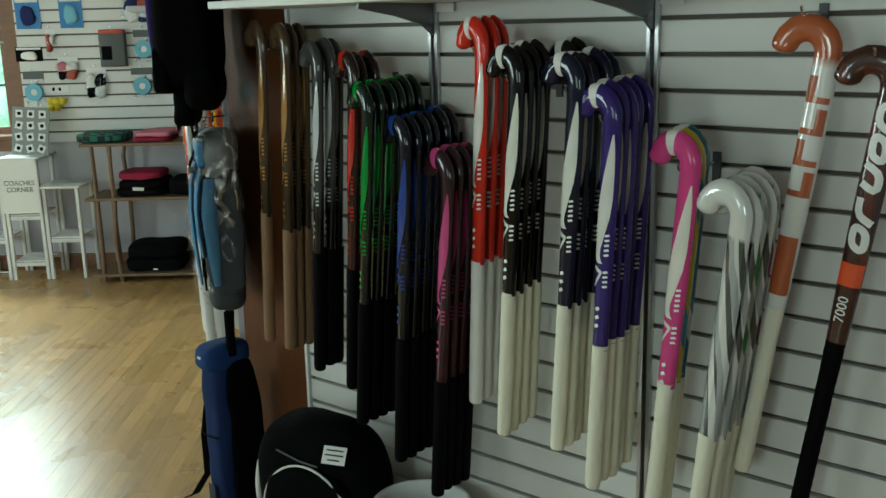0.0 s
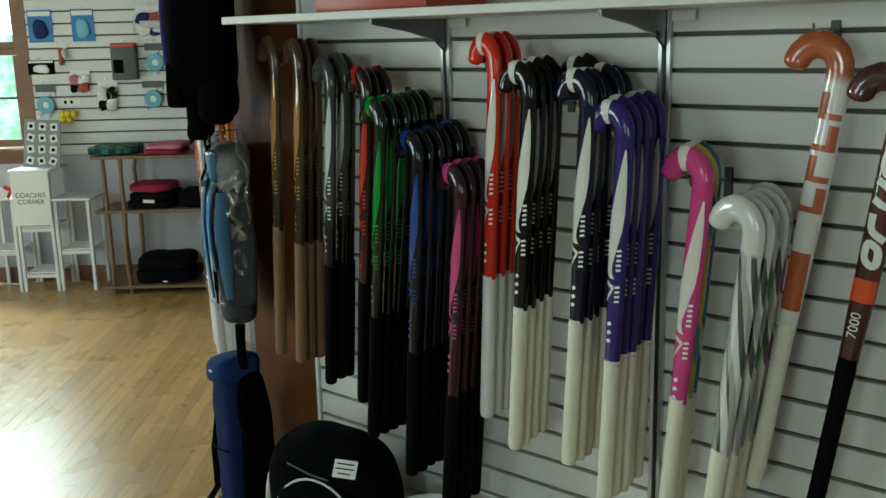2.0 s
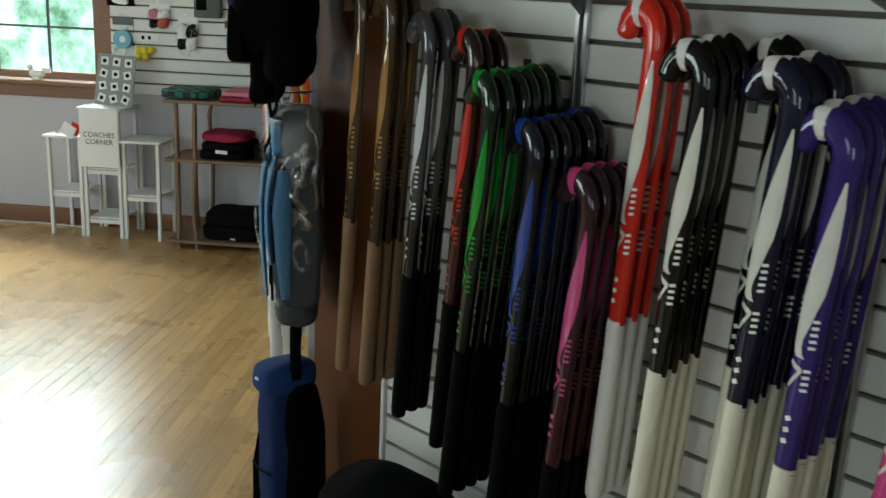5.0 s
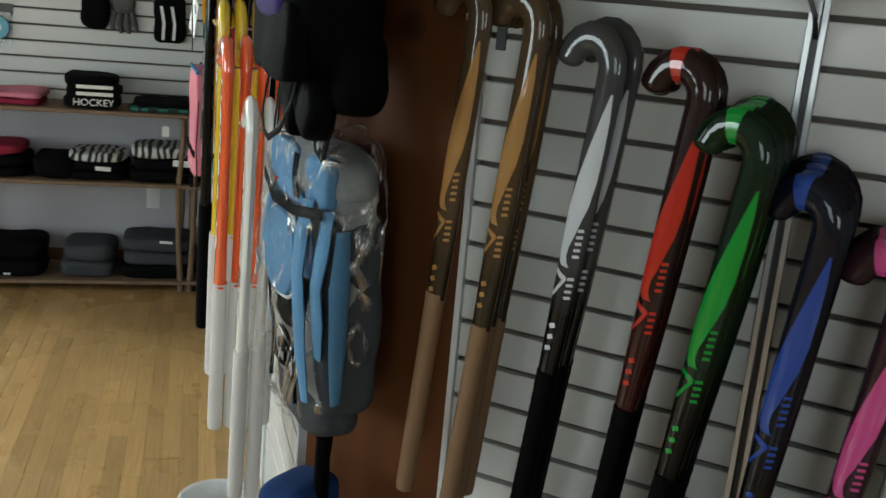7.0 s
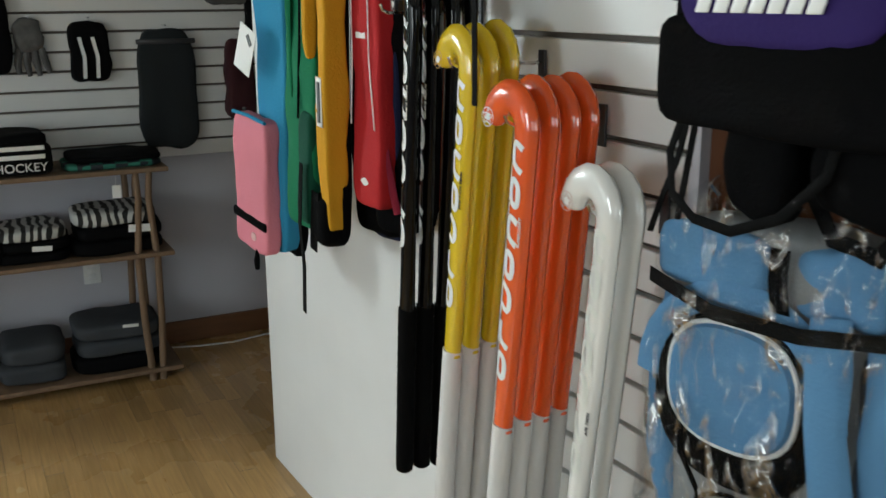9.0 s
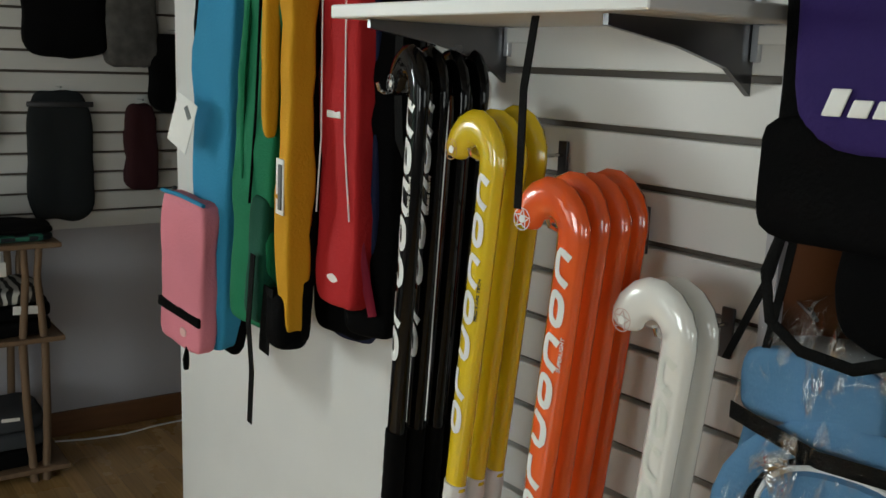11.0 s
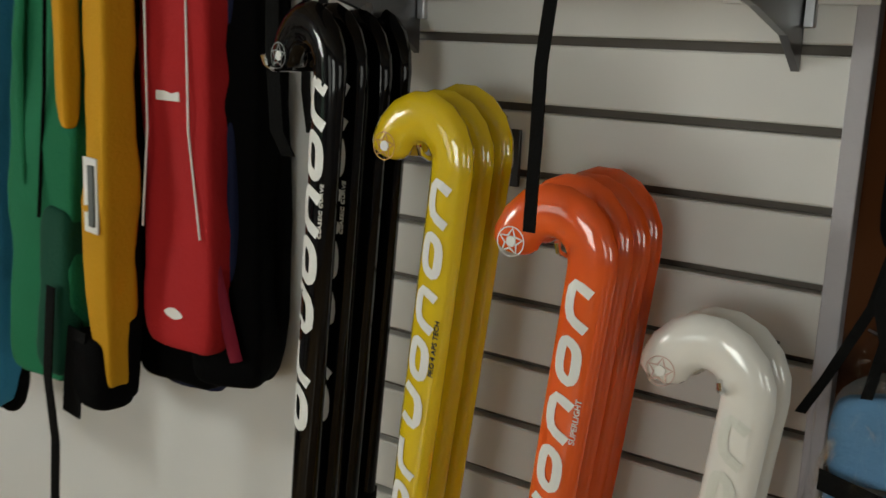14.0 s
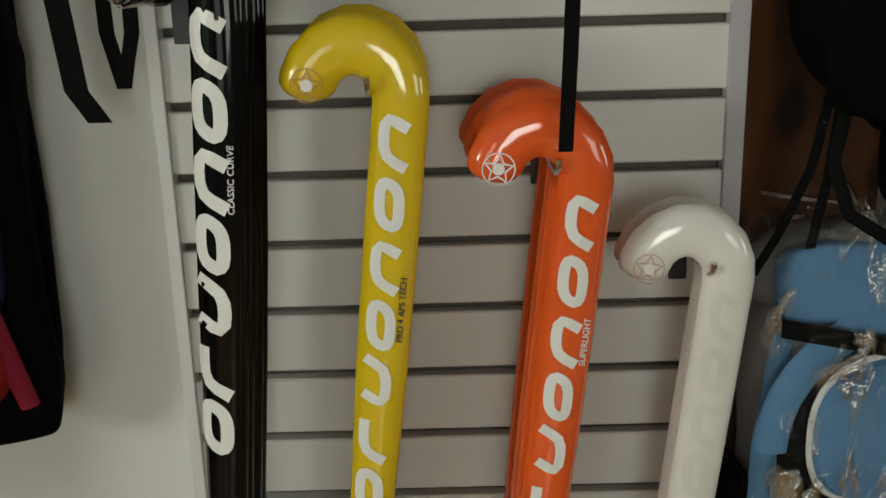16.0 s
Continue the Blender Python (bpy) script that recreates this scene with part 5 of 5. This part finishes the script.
part("lid_seam", ribbon([(0.018, -0.088, 0.51), (0.020, -0.092, 0.47), (0.024, -0.088, 0.43)], 0.026), BLACKCLOTH, bp)
for _x0, _x1 in ((-0.13, -0.075), (0.065, 0.045)):
    part("panel_seam", tube([(_x0, -0.084, 0.30), (_x0 * 0.92, -0.087, 0.22), (_x1, -0.086, 0.15), (_x1 * 1.3, -0.082, 0.04)], 0.004, sides=6), BLACKCLOTH, bp)
part("side_panel", tube([(-0.150, -0.060, 0.42), (-0.160, -0.066, 0.30), (-0.158, -0.064, 0.18), (-0.145, -0.056, 0.06)], [0.014, 0.022, 0.024, 0.012], sides=10, flat=0.4), PALEBLUE, bp)
pk = part("front_pocket", disc_shape(0.095, 0.085, (-0.035, -0.085, 0.315), 0.014, n=28, power=2.6), PALEBLUE, bp)
part("pocket_piping", tube([(-0.035 + 0.095 * math.cos(a) * (abs(math.cos(a)) ** 2.6 + abs(math.sin(a)) ** 2.6) ** (-1 / 2.6), -0.09, 0.315 + 0.085 * math.sin(a) * (abs(math.cos(a)) ** 2.6 + abs(math.sin(a)) ** 2.6) ** (-1 / 2.6)) for a in [2 * math.pi * k / 32 for k in range(33)]], 0.0035, sides=6, cap=False), CARD, pk)
# black plate paints the pocket's shade on the bag around it
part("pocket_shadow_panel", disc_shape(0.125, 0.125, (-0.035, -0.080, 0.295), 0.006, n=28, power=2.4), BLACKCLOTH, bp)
part("arch_trim", tube([(-0.035 + 0.135 * math.cos(a), -0.082, 0.30 + 0.135 * math.sin(a)) for a in [math.pi * k / 14 for k in range(15)]], 0.021, sides=10, flat=0.35), PALEBLUE, bp)
part("lower_badge", tube([(-0.02 + 0.055 * math.cos(a), -0.087, 0.13 + 0.035 * math.sin(a)) for a in [2 * math.pi * k / 20 for k in range(21)]], 0.004, sides=6, cap=False), BLACKCLOTH, bp)
part("lower_badge", tube([(0.045 + 0.045 * math.cos(a), -0.086, 0.115 + 0.030 * math.sin(a)) for a in [2 * math.pi * k / 20 for k in range(21)]], 0.004, sides=6, cap=False), BLACKCLOTH, bp)
part("badge_middle", disc_shape(0.03, 0.014, (-0.02, -0.084, 0.13), 0.004, n=14), BLACKCLOTH, bp)
part("shoulder_strap", tube([(0.088, -0.085, 0.44), (0.098, -0.100, 0.38), (0.104, -0.106, 0.31), (0.116, -0.104, 0.24), (0.122, -0.100, 0.17), (0.138, -0.092, 0.08)], [0.026, 0.030, 0.027, 0.029, 0.025, 0.018], sides=12, flat=0.25), PALEBLUE, bp)
part("shoulder_strap", tube([(0.150, -0.07, 0.43), (0.166, -0.085, 0.36), (0.158, -0.09, 0.30), (0.168, -0.088, 0.24), (0.160, -0.08, 0.17)], [0.024, 0.028, 0.022, 0.026, 0.016], sides=12, flat=0.3), PALEBLUE, bp)
part("side_gusset", soft_box((0.05, 0.115, 0.38), (0.140, -0.018, 0.24), 4, 0.012, 9, cuts=10, seed=8), GREYC, bp)
part("side_strap", tube([(0.172, -0.05, 0.40), (0.182, -0.055, 0.30), (0.176, -0.05, 0.18), (0.168, -0.045, 0.08)], [0.016, 0.024, 0.020, 0.012], sides=10, flat=0.4, up=(1, 0.4, 0)), PALEBLUE, bp)
part("base", soft_box((0.27, 0.11, 0.12), (0, -0.02, 0.04), 3.5, 0.008, cuts=9), GREYC, bp)
part("side_net", soft_box((0.04, 0.10, 0.09), (-0.185, -0.01, 0.22), 3, 0.005, cuts=6), BLACKCLOTH, bp)
part("lid_strap", ribbon([(-0.17, -0.09, 0.44), (-0.06, -0.105, 0.415), (0.06, -0.105, 0.415), (0.17, -0.09, 0.43)], 0.02, side=(0, 0, 1)), STRAP, bp)
part("plastic_wrap", soft_box((0.345, 0.16, 0.62), (-0.008, -0.03, 0.275), 3.6, 0.022, 9, cuts=22, seed=4, taper=-0.1), FILM, bp, "crinkled clear plastic wrapping")
_q = thing("display_hook", bay_pose(-1.10, 0.01, 1.26), "chrome display hook holding the wrapped backpack", "display hook", "display hooks")
part("wire", tube([(0, 0, 0), (0.06, -0.06, 0.0), (0.06, -0.075, 0.015)], 0.003, sides=8, up=(0, 0, 1)), CHROME, _q)

PURPLE = cloth("deep_purple_nylon", (0.026, 0.012, 0.11))
_m = bay_pose(-0.90, 0.06, 1.345, 0, 2)
bk = thing("backpack", _m, "black backpack with purple front panel hanging on hooks", "backpack")
part("body", soft_box((0.38, 0.17, 0.46), (0, 0.0, 0.24), 4.5, 0.008, 6, cuts=14), BLACKCLOTH, bk)
part("front_panel", soft_box((0.30, 0.05, 0.36), (0.0, -0.075, 0.285), 5, 0.005, cuts=10), PURPLE, bk)
part("back_pad", soft_box((0.30, 0.10, 0.15), (0.05, 0.04, 0.035), 3.5, 0.010, 8, cuts=10), BLACKCLOTH, bk)
part("hanging_pad", soft_box((0.10, 0.05, 0.13), (-0.055, -0.02, -0.035), 4, 0.012, 12, cuts=9, seed=3), BLACKCLOTH, bk)
part("hanging_pad", soft_box((0.13, 0.05, 0.10), (0.085, -0.02, -0.03), 4, 0.012, 12, cuts=9, seed=6), BLACKCLOTH, bk)
part("mesh_pocket", soft_box((0.365, 0.05, 0.135), (0.0, -0.066, 0.075), 7, 0.006, cuts=9), BLACKCLOTH, bk)
for _k in range(7):
    part("brand_bar", box((0.020, 0.003, 0.017 if _k else 0.027), (-0.092 + 0.025 * _k, -0.1015, 0.152 + (0.005 if not _k else 0)), bevel=0.0014, segs=2, turn=Matrix(((1, 0, 0.35, 0), (0, 1, 0, 0), (0, 0, 1, 0), (0, 0, 0, 1)))), LETTER, bk)
part("shoulder_strap", tube([(-0.16, -0.05, 0.03), (-0.175, -0.06, -0.03), (-0.16, -0.068, -0.08), (-0.12, -0.07, -0.105), (-0.06, -0.07, -0.11), (0.0, -0.06, -0.085), (0.05, -0.05, -0.03), (0.06, -0.04, 0.03)], 0.007, sides=8, flat=0.3), STRAP, bk)
part("shoulder_strap", tube([(0.0, 0.0, 0.02), (-0.01, 0.0, -0.05), (0.03, 0.0, -0.11), (0.09, 0.0, -0.12), (0.13, 0.0, -0.07), (0.15, 0, 0.02)], 0.012, sides=8, flat=0.3), STRAP, bk)
part("dangling_strap", ribbon([(-0.165, -0.03, 0.06), (-0.185, -0.035, -0.04), (-0.215, -0.035, -0.11), (-0.235, -0.03, -0.15)], 0.010), STRAP, bk)
part("dangling_strap", ribbon([(-0.155, -0.03, 0.06), (-0.168, -0.035, -0.05), (-0.185, -0.035, -0.15)], 0.010), STRAP, bk)
for _x in (-0.12, 0.12):
    part("loop", tube([(_x, 0.08, 0.44), (_x, 0.10, 0.52), (_x, 0.12, 0.44)], 0.006, sides=6, up=(1, 0, 0)), STRAP, bk)
_q = thing("bag_bar", bay_pose(-1.0, 0.0, 1.868), "chrome bar holding the hanging backpacks", "display hook")
part("bar", tube([(-0.12, 0, 0), (-0.10, -0.02, 0), (0.32, -0.02, 0)], 0.005, sides=8, up=(0, 0, 1)), CHROME, _q)

# ---- floor things before the displays ----
NAVY2 = cloth("royal_navy_nylon", (0.008, 0.022, 0.095))
_q = thing("stick_bag", pose(-1.50, -0.15, 0, 0, -2, -8) @ Matrix.Diagonal((0.74, 0.9, 0.915, 1)), "navy blue stick bag standing on the floor against boards", "stick bag")
part("body", soft_box((0.135, 0.16, 0.58), (0, 0, 0.295), 4, 0.010, 8, cuts=14, taper=-0.08), NAVY2, _q)
part("lid", soft_box((0.155, 0.18, 0.10), (-0.002, -0.005, 0.575), 3.4, 0.006, 8, cuts=9), cloth("bright_navy_nylon", (0.013, 0.042, 0.16)), _q)
part("black_side", soft_box((0.045, 0.13, 0.56), (0.068, 0.03, 0.28), 4, 0.010, 8, cuts=10), BLACKCLOTH, _q)
part("back_pad", soft_box((0.05, 0.12, 0.46), (-0.08, 0.05, 0.28), 3.5, 0.012, 9, cuts=10), BLACKCLOTH, _q)
part("handle", tube([(0.07, 0.0, 0.58), (0.072, 0.0, 0.68), (0.078, 0, 0.735)], [0.018, 0.018, 0.020], sides=8), BLACKCLOTH, _q)
part("carry_strap", ribbon([(-0.10, -0.03, 0.42), (-0.15, -0.04, 0.26), (-0.13, -0.05, 0.12), (-0.20, -0.08, 0.03), (-0.24, -0.10, 0.012)], 0.03, side=(0.3, 1, 0)), STRAP, _q)
part("seam", tube([(-0.075, -0.085, 0.30), (0.0, -0.093, 0.30), (0.07, -0.085, 0.30)], 0.003, sides=6), BLACKCLOTH, _q)
part("label_patch", box((0.05, 0.004, 0.10), (-0.005, -0.094, 0.07), bevel=0.001, segs=1), GREYC, _q)
part("logo_shape", disc_shape(0.014, 0.005, (0.01, -0.098, 0.585), 0.003, n=10), LETTER, _q)
_q = thing("backpack", pose(-1.0, -0.215, 0, 0, 0, 8), "black backpack with white piping and paper price sign", "backpack")
part("body", soft_box((0.43, 0.22, 0.475), (0, 0, 0.238), 2.7, 0.008, 6, cuts=16), BLACKCLOTH, _q)
part("front_panel", soft_box((0.30, 0.06, 0.33), (0.02, -0.105, 0.19), 3, 0.006, cuts=10), BLACKCLOTH, _q)
part("front_piping", tube([(0.02 + 0.155 * math.cos(a), -0.118, 0.20 + 0.165 * math.sin(a)) for a in [math.pi * (-0.12 + 1.24 * k / 22) for k in range(23)]], 0.0035, sides=6), GRIP_G, _q)
part("side_piping", tube([(-0.215 * math.cos(a), -0.05, 0.22 + 0.235 * math.sin(a)) for a in [math.pi * (-0.2 + 0.75 * k / 14) for k in range(15)]], 0.009, sides=8), GRIP_G, _q)
part("inner_seam", tube([(0.10, -0.136, 0.08), (0.115, -0.137, 0.18), (0.145, -0.130, 0.25)], 0.002, sides=6), GREYC, _q)
part("logo_shape", box((0.075, 0.004, 0.014), (-0.03, -0.140, 0.215), bevel=0.002, segs=1, turn=pose(0, 0, 0, 0, 6, 0)), LETTER, _q)
part("top_zip", tube([(-0.09, -0.10, 0.385), (0.0, -0.112, 0.375), (0.06, -0.11, 0.37)], 0.003, sides=6), GREYP, _q)
_s = thing("paper_sign", pose(-0.869, -0.303, 0.415, -32, 0, 20), "small white paper price sign pinned to a backpack", "sign")
part("sheet", box((0.068, 0.001, 0.048), (0, 0, 0), bevel=0.0004, segs=1), CARD, _s)
for _k, _w in enumerate((0.050, 0.054, 0.036)):
    part("written_bar", box((_w, 0.001, 0.004), (0, -0.0012, 0.013 - 0.013 * _k)), BLACKPRINT, _s)
MAR = mat("glossy_maroon", (0.16, 0.02, 0.06), 0.2, coat=0.8)
for _x, _y, _z in ((-0.90, -0.385, 0.195), (-0.845, -0.37, 0.175), (-0.80, -0.36, 0.165)):
    _s = thing("hockey_ball", pose(_x, _y, _z), "glossy maroon ball in a bag net before a backpack", "ball", "maroon balls")
    part("ball", soft_box((0.072, 0.072, 0.072), (0, 0, 0), 2, 0.0004, cuts=8), MAR, _s)
_s = thing("ball_tray", pose(-0.85, -0.372, 0), "dark stand holding maroon balls", "stand")
part("stand", box((0.20, 0.09, 0.135), (0, 0, 0.0675), bevel=0.01), BLACKCLOTH, _s)


def bucket(m, r, h, label):
    root = thing("bucket", m, label, "bucket")
    bm = bmesh.new()
    n = 28
    ring = [[bm.verts.new((rr * math.cos(2 * math.pi * k / n), rr * math.sin(2 * math.pi * k / n), z)) for k in range(n)] for rr, z in ((r * 0.82, 0), (r, h), (r + 0.006, h), (r + 0.006, h - 0.02), (r - 0.004, h - 0.02), (r * 0.80, 0.004))]
    ring[3:] = [[bm.verts.new((rr * math.cos(2 * math.pi * k / n), rr * math.sin(2 * math.pi * k / n), z)) for k in range(n)] for rr, z in ((r - 0.004, h), (r * 0.80, 0.006))]
    for a, b in zip(ring, ring[1:]):
        for k in range(n):
            bm.faces.new((a[k], a[(k + 1) % n], b[(k + 1) % n], b[k]))
    bm.faces.new(ring[0][::-1])
    bm.faces.new(ring[-1])
    loose = [v for v in bm.verts if not v.link_faces]
    bmesh.ops.delete(bm, geom=loose, context="VERTS")
    bmesh.ops.recalc_face_normals(bm, faces=bm.faces)
    part("shell", bm, WHITE, root)
    part("rim", tube([((r + 0.002) * math.cos(2 * math.pi * k / 32), (r + 0.002) * math.sin(2 * math.pi * k / 32), h) for k in range(33)], 0.006, sides=8, up=(0, 0, 1), cap=False), WHITE, root)


bucket(pose(-0.655, -0.20, 0), 0.125, 0.30, "white plastic bucket on the floor below sticks")
bucket(bay_pose(-1.62, 0.15, 0), 0.10, 0.14, "small white plastic tub on the floor by the partition")
_s = thing("boxed_goods", pose(-0.75, -0.16, 1.597), "flat orange and black box lying on a shelf", "box")
part("carton", box((0.36, 0.22, 0.07), (0, 0, 0.036), bevel=0.003), REDP, _s)
part("band", box((0.362, 0.222, 0.018), (0, 0, 0.05), bevel=0.002), BLK, _s)

# ---- oak boards: the nearest are single boards, the rest one joined sheet ----
def oak_floor():
    bw, lens = 0.057, (0.6, 0.85, 1.1, 1.45)
    shared = {}
    for L in lens:
        shared[L] = mesh(box((L - 0.0016, bw - 0.0006, 0.02), (L / 2, 0, -0.0102), bevel=0.0004, segs=1), "floor_board", OAK, False)
    inside = [(v.x, v.y) for v in _outline]

    def within(x, y):
        c = False
        for (x1, y1), (x2, y2) in zip(inside, inside[1:] + inside[:1]):
            if (y1 > y) != (y2 > y) and x < (x2 - x1) * (y - y1) / (y2 - y1) + x1:
                c = not c
        return c

    rng = random.Random(5)
    made, far_v, far_f = 0, [], []
    d, e = BOARD, Vector((-BOARD.y, BOARD.x))
    turn = math.atan2(d.y, d.x)
    for n in range(-130, 130):
        s = -9.0 - rng.random()
        while s < 9.0:
            L = rng.choice(lens)
            p = d * s + e * (n * bw)
            mid = p + d * (L / 2)
            on = [k for k in range(21) if within(*(p + d * (L * k / 20)))]
            if on:
                near = (mid - Vector((-2.95, 0.55))).length < 1.02
                if near and made < 300 and len(on) == 21:
                    ob = part("floor_board", shared[L], None, floor)
                    ob.matrix_world = pose(p.x, p.y, 0, 0, 0, math.degrees(turn))
                    made += 1
                else:
                    k = len(far_v)
                    a0, a1 = L * on[0] / 20 + 0.0008, L * on[-1] / 20 - 0.0008
                    for a, b in ((a0, -bw / 2 + 0.0003), (a1, -bw / 2 + 0.0003), (a1, bw / 2 - 0.0003), (a0, bw / 2 - 0.0003)):
                        q = p + d * a + e * b
                        far_v.append((q.x, q.y, 0.0))
                    far_f.append((k, k + 1, k + 2, k + 3))
            s += L
    me = bpy.data.meshes.new("floor_boards")
    me.from_pydata(far_v, [], far_f)
    me.materials.append(OAK_FAR)
    ob = new("floor_boards", me)
    ob.parent = floor
    tagged(ob, kind="stuff")


oak_floor()
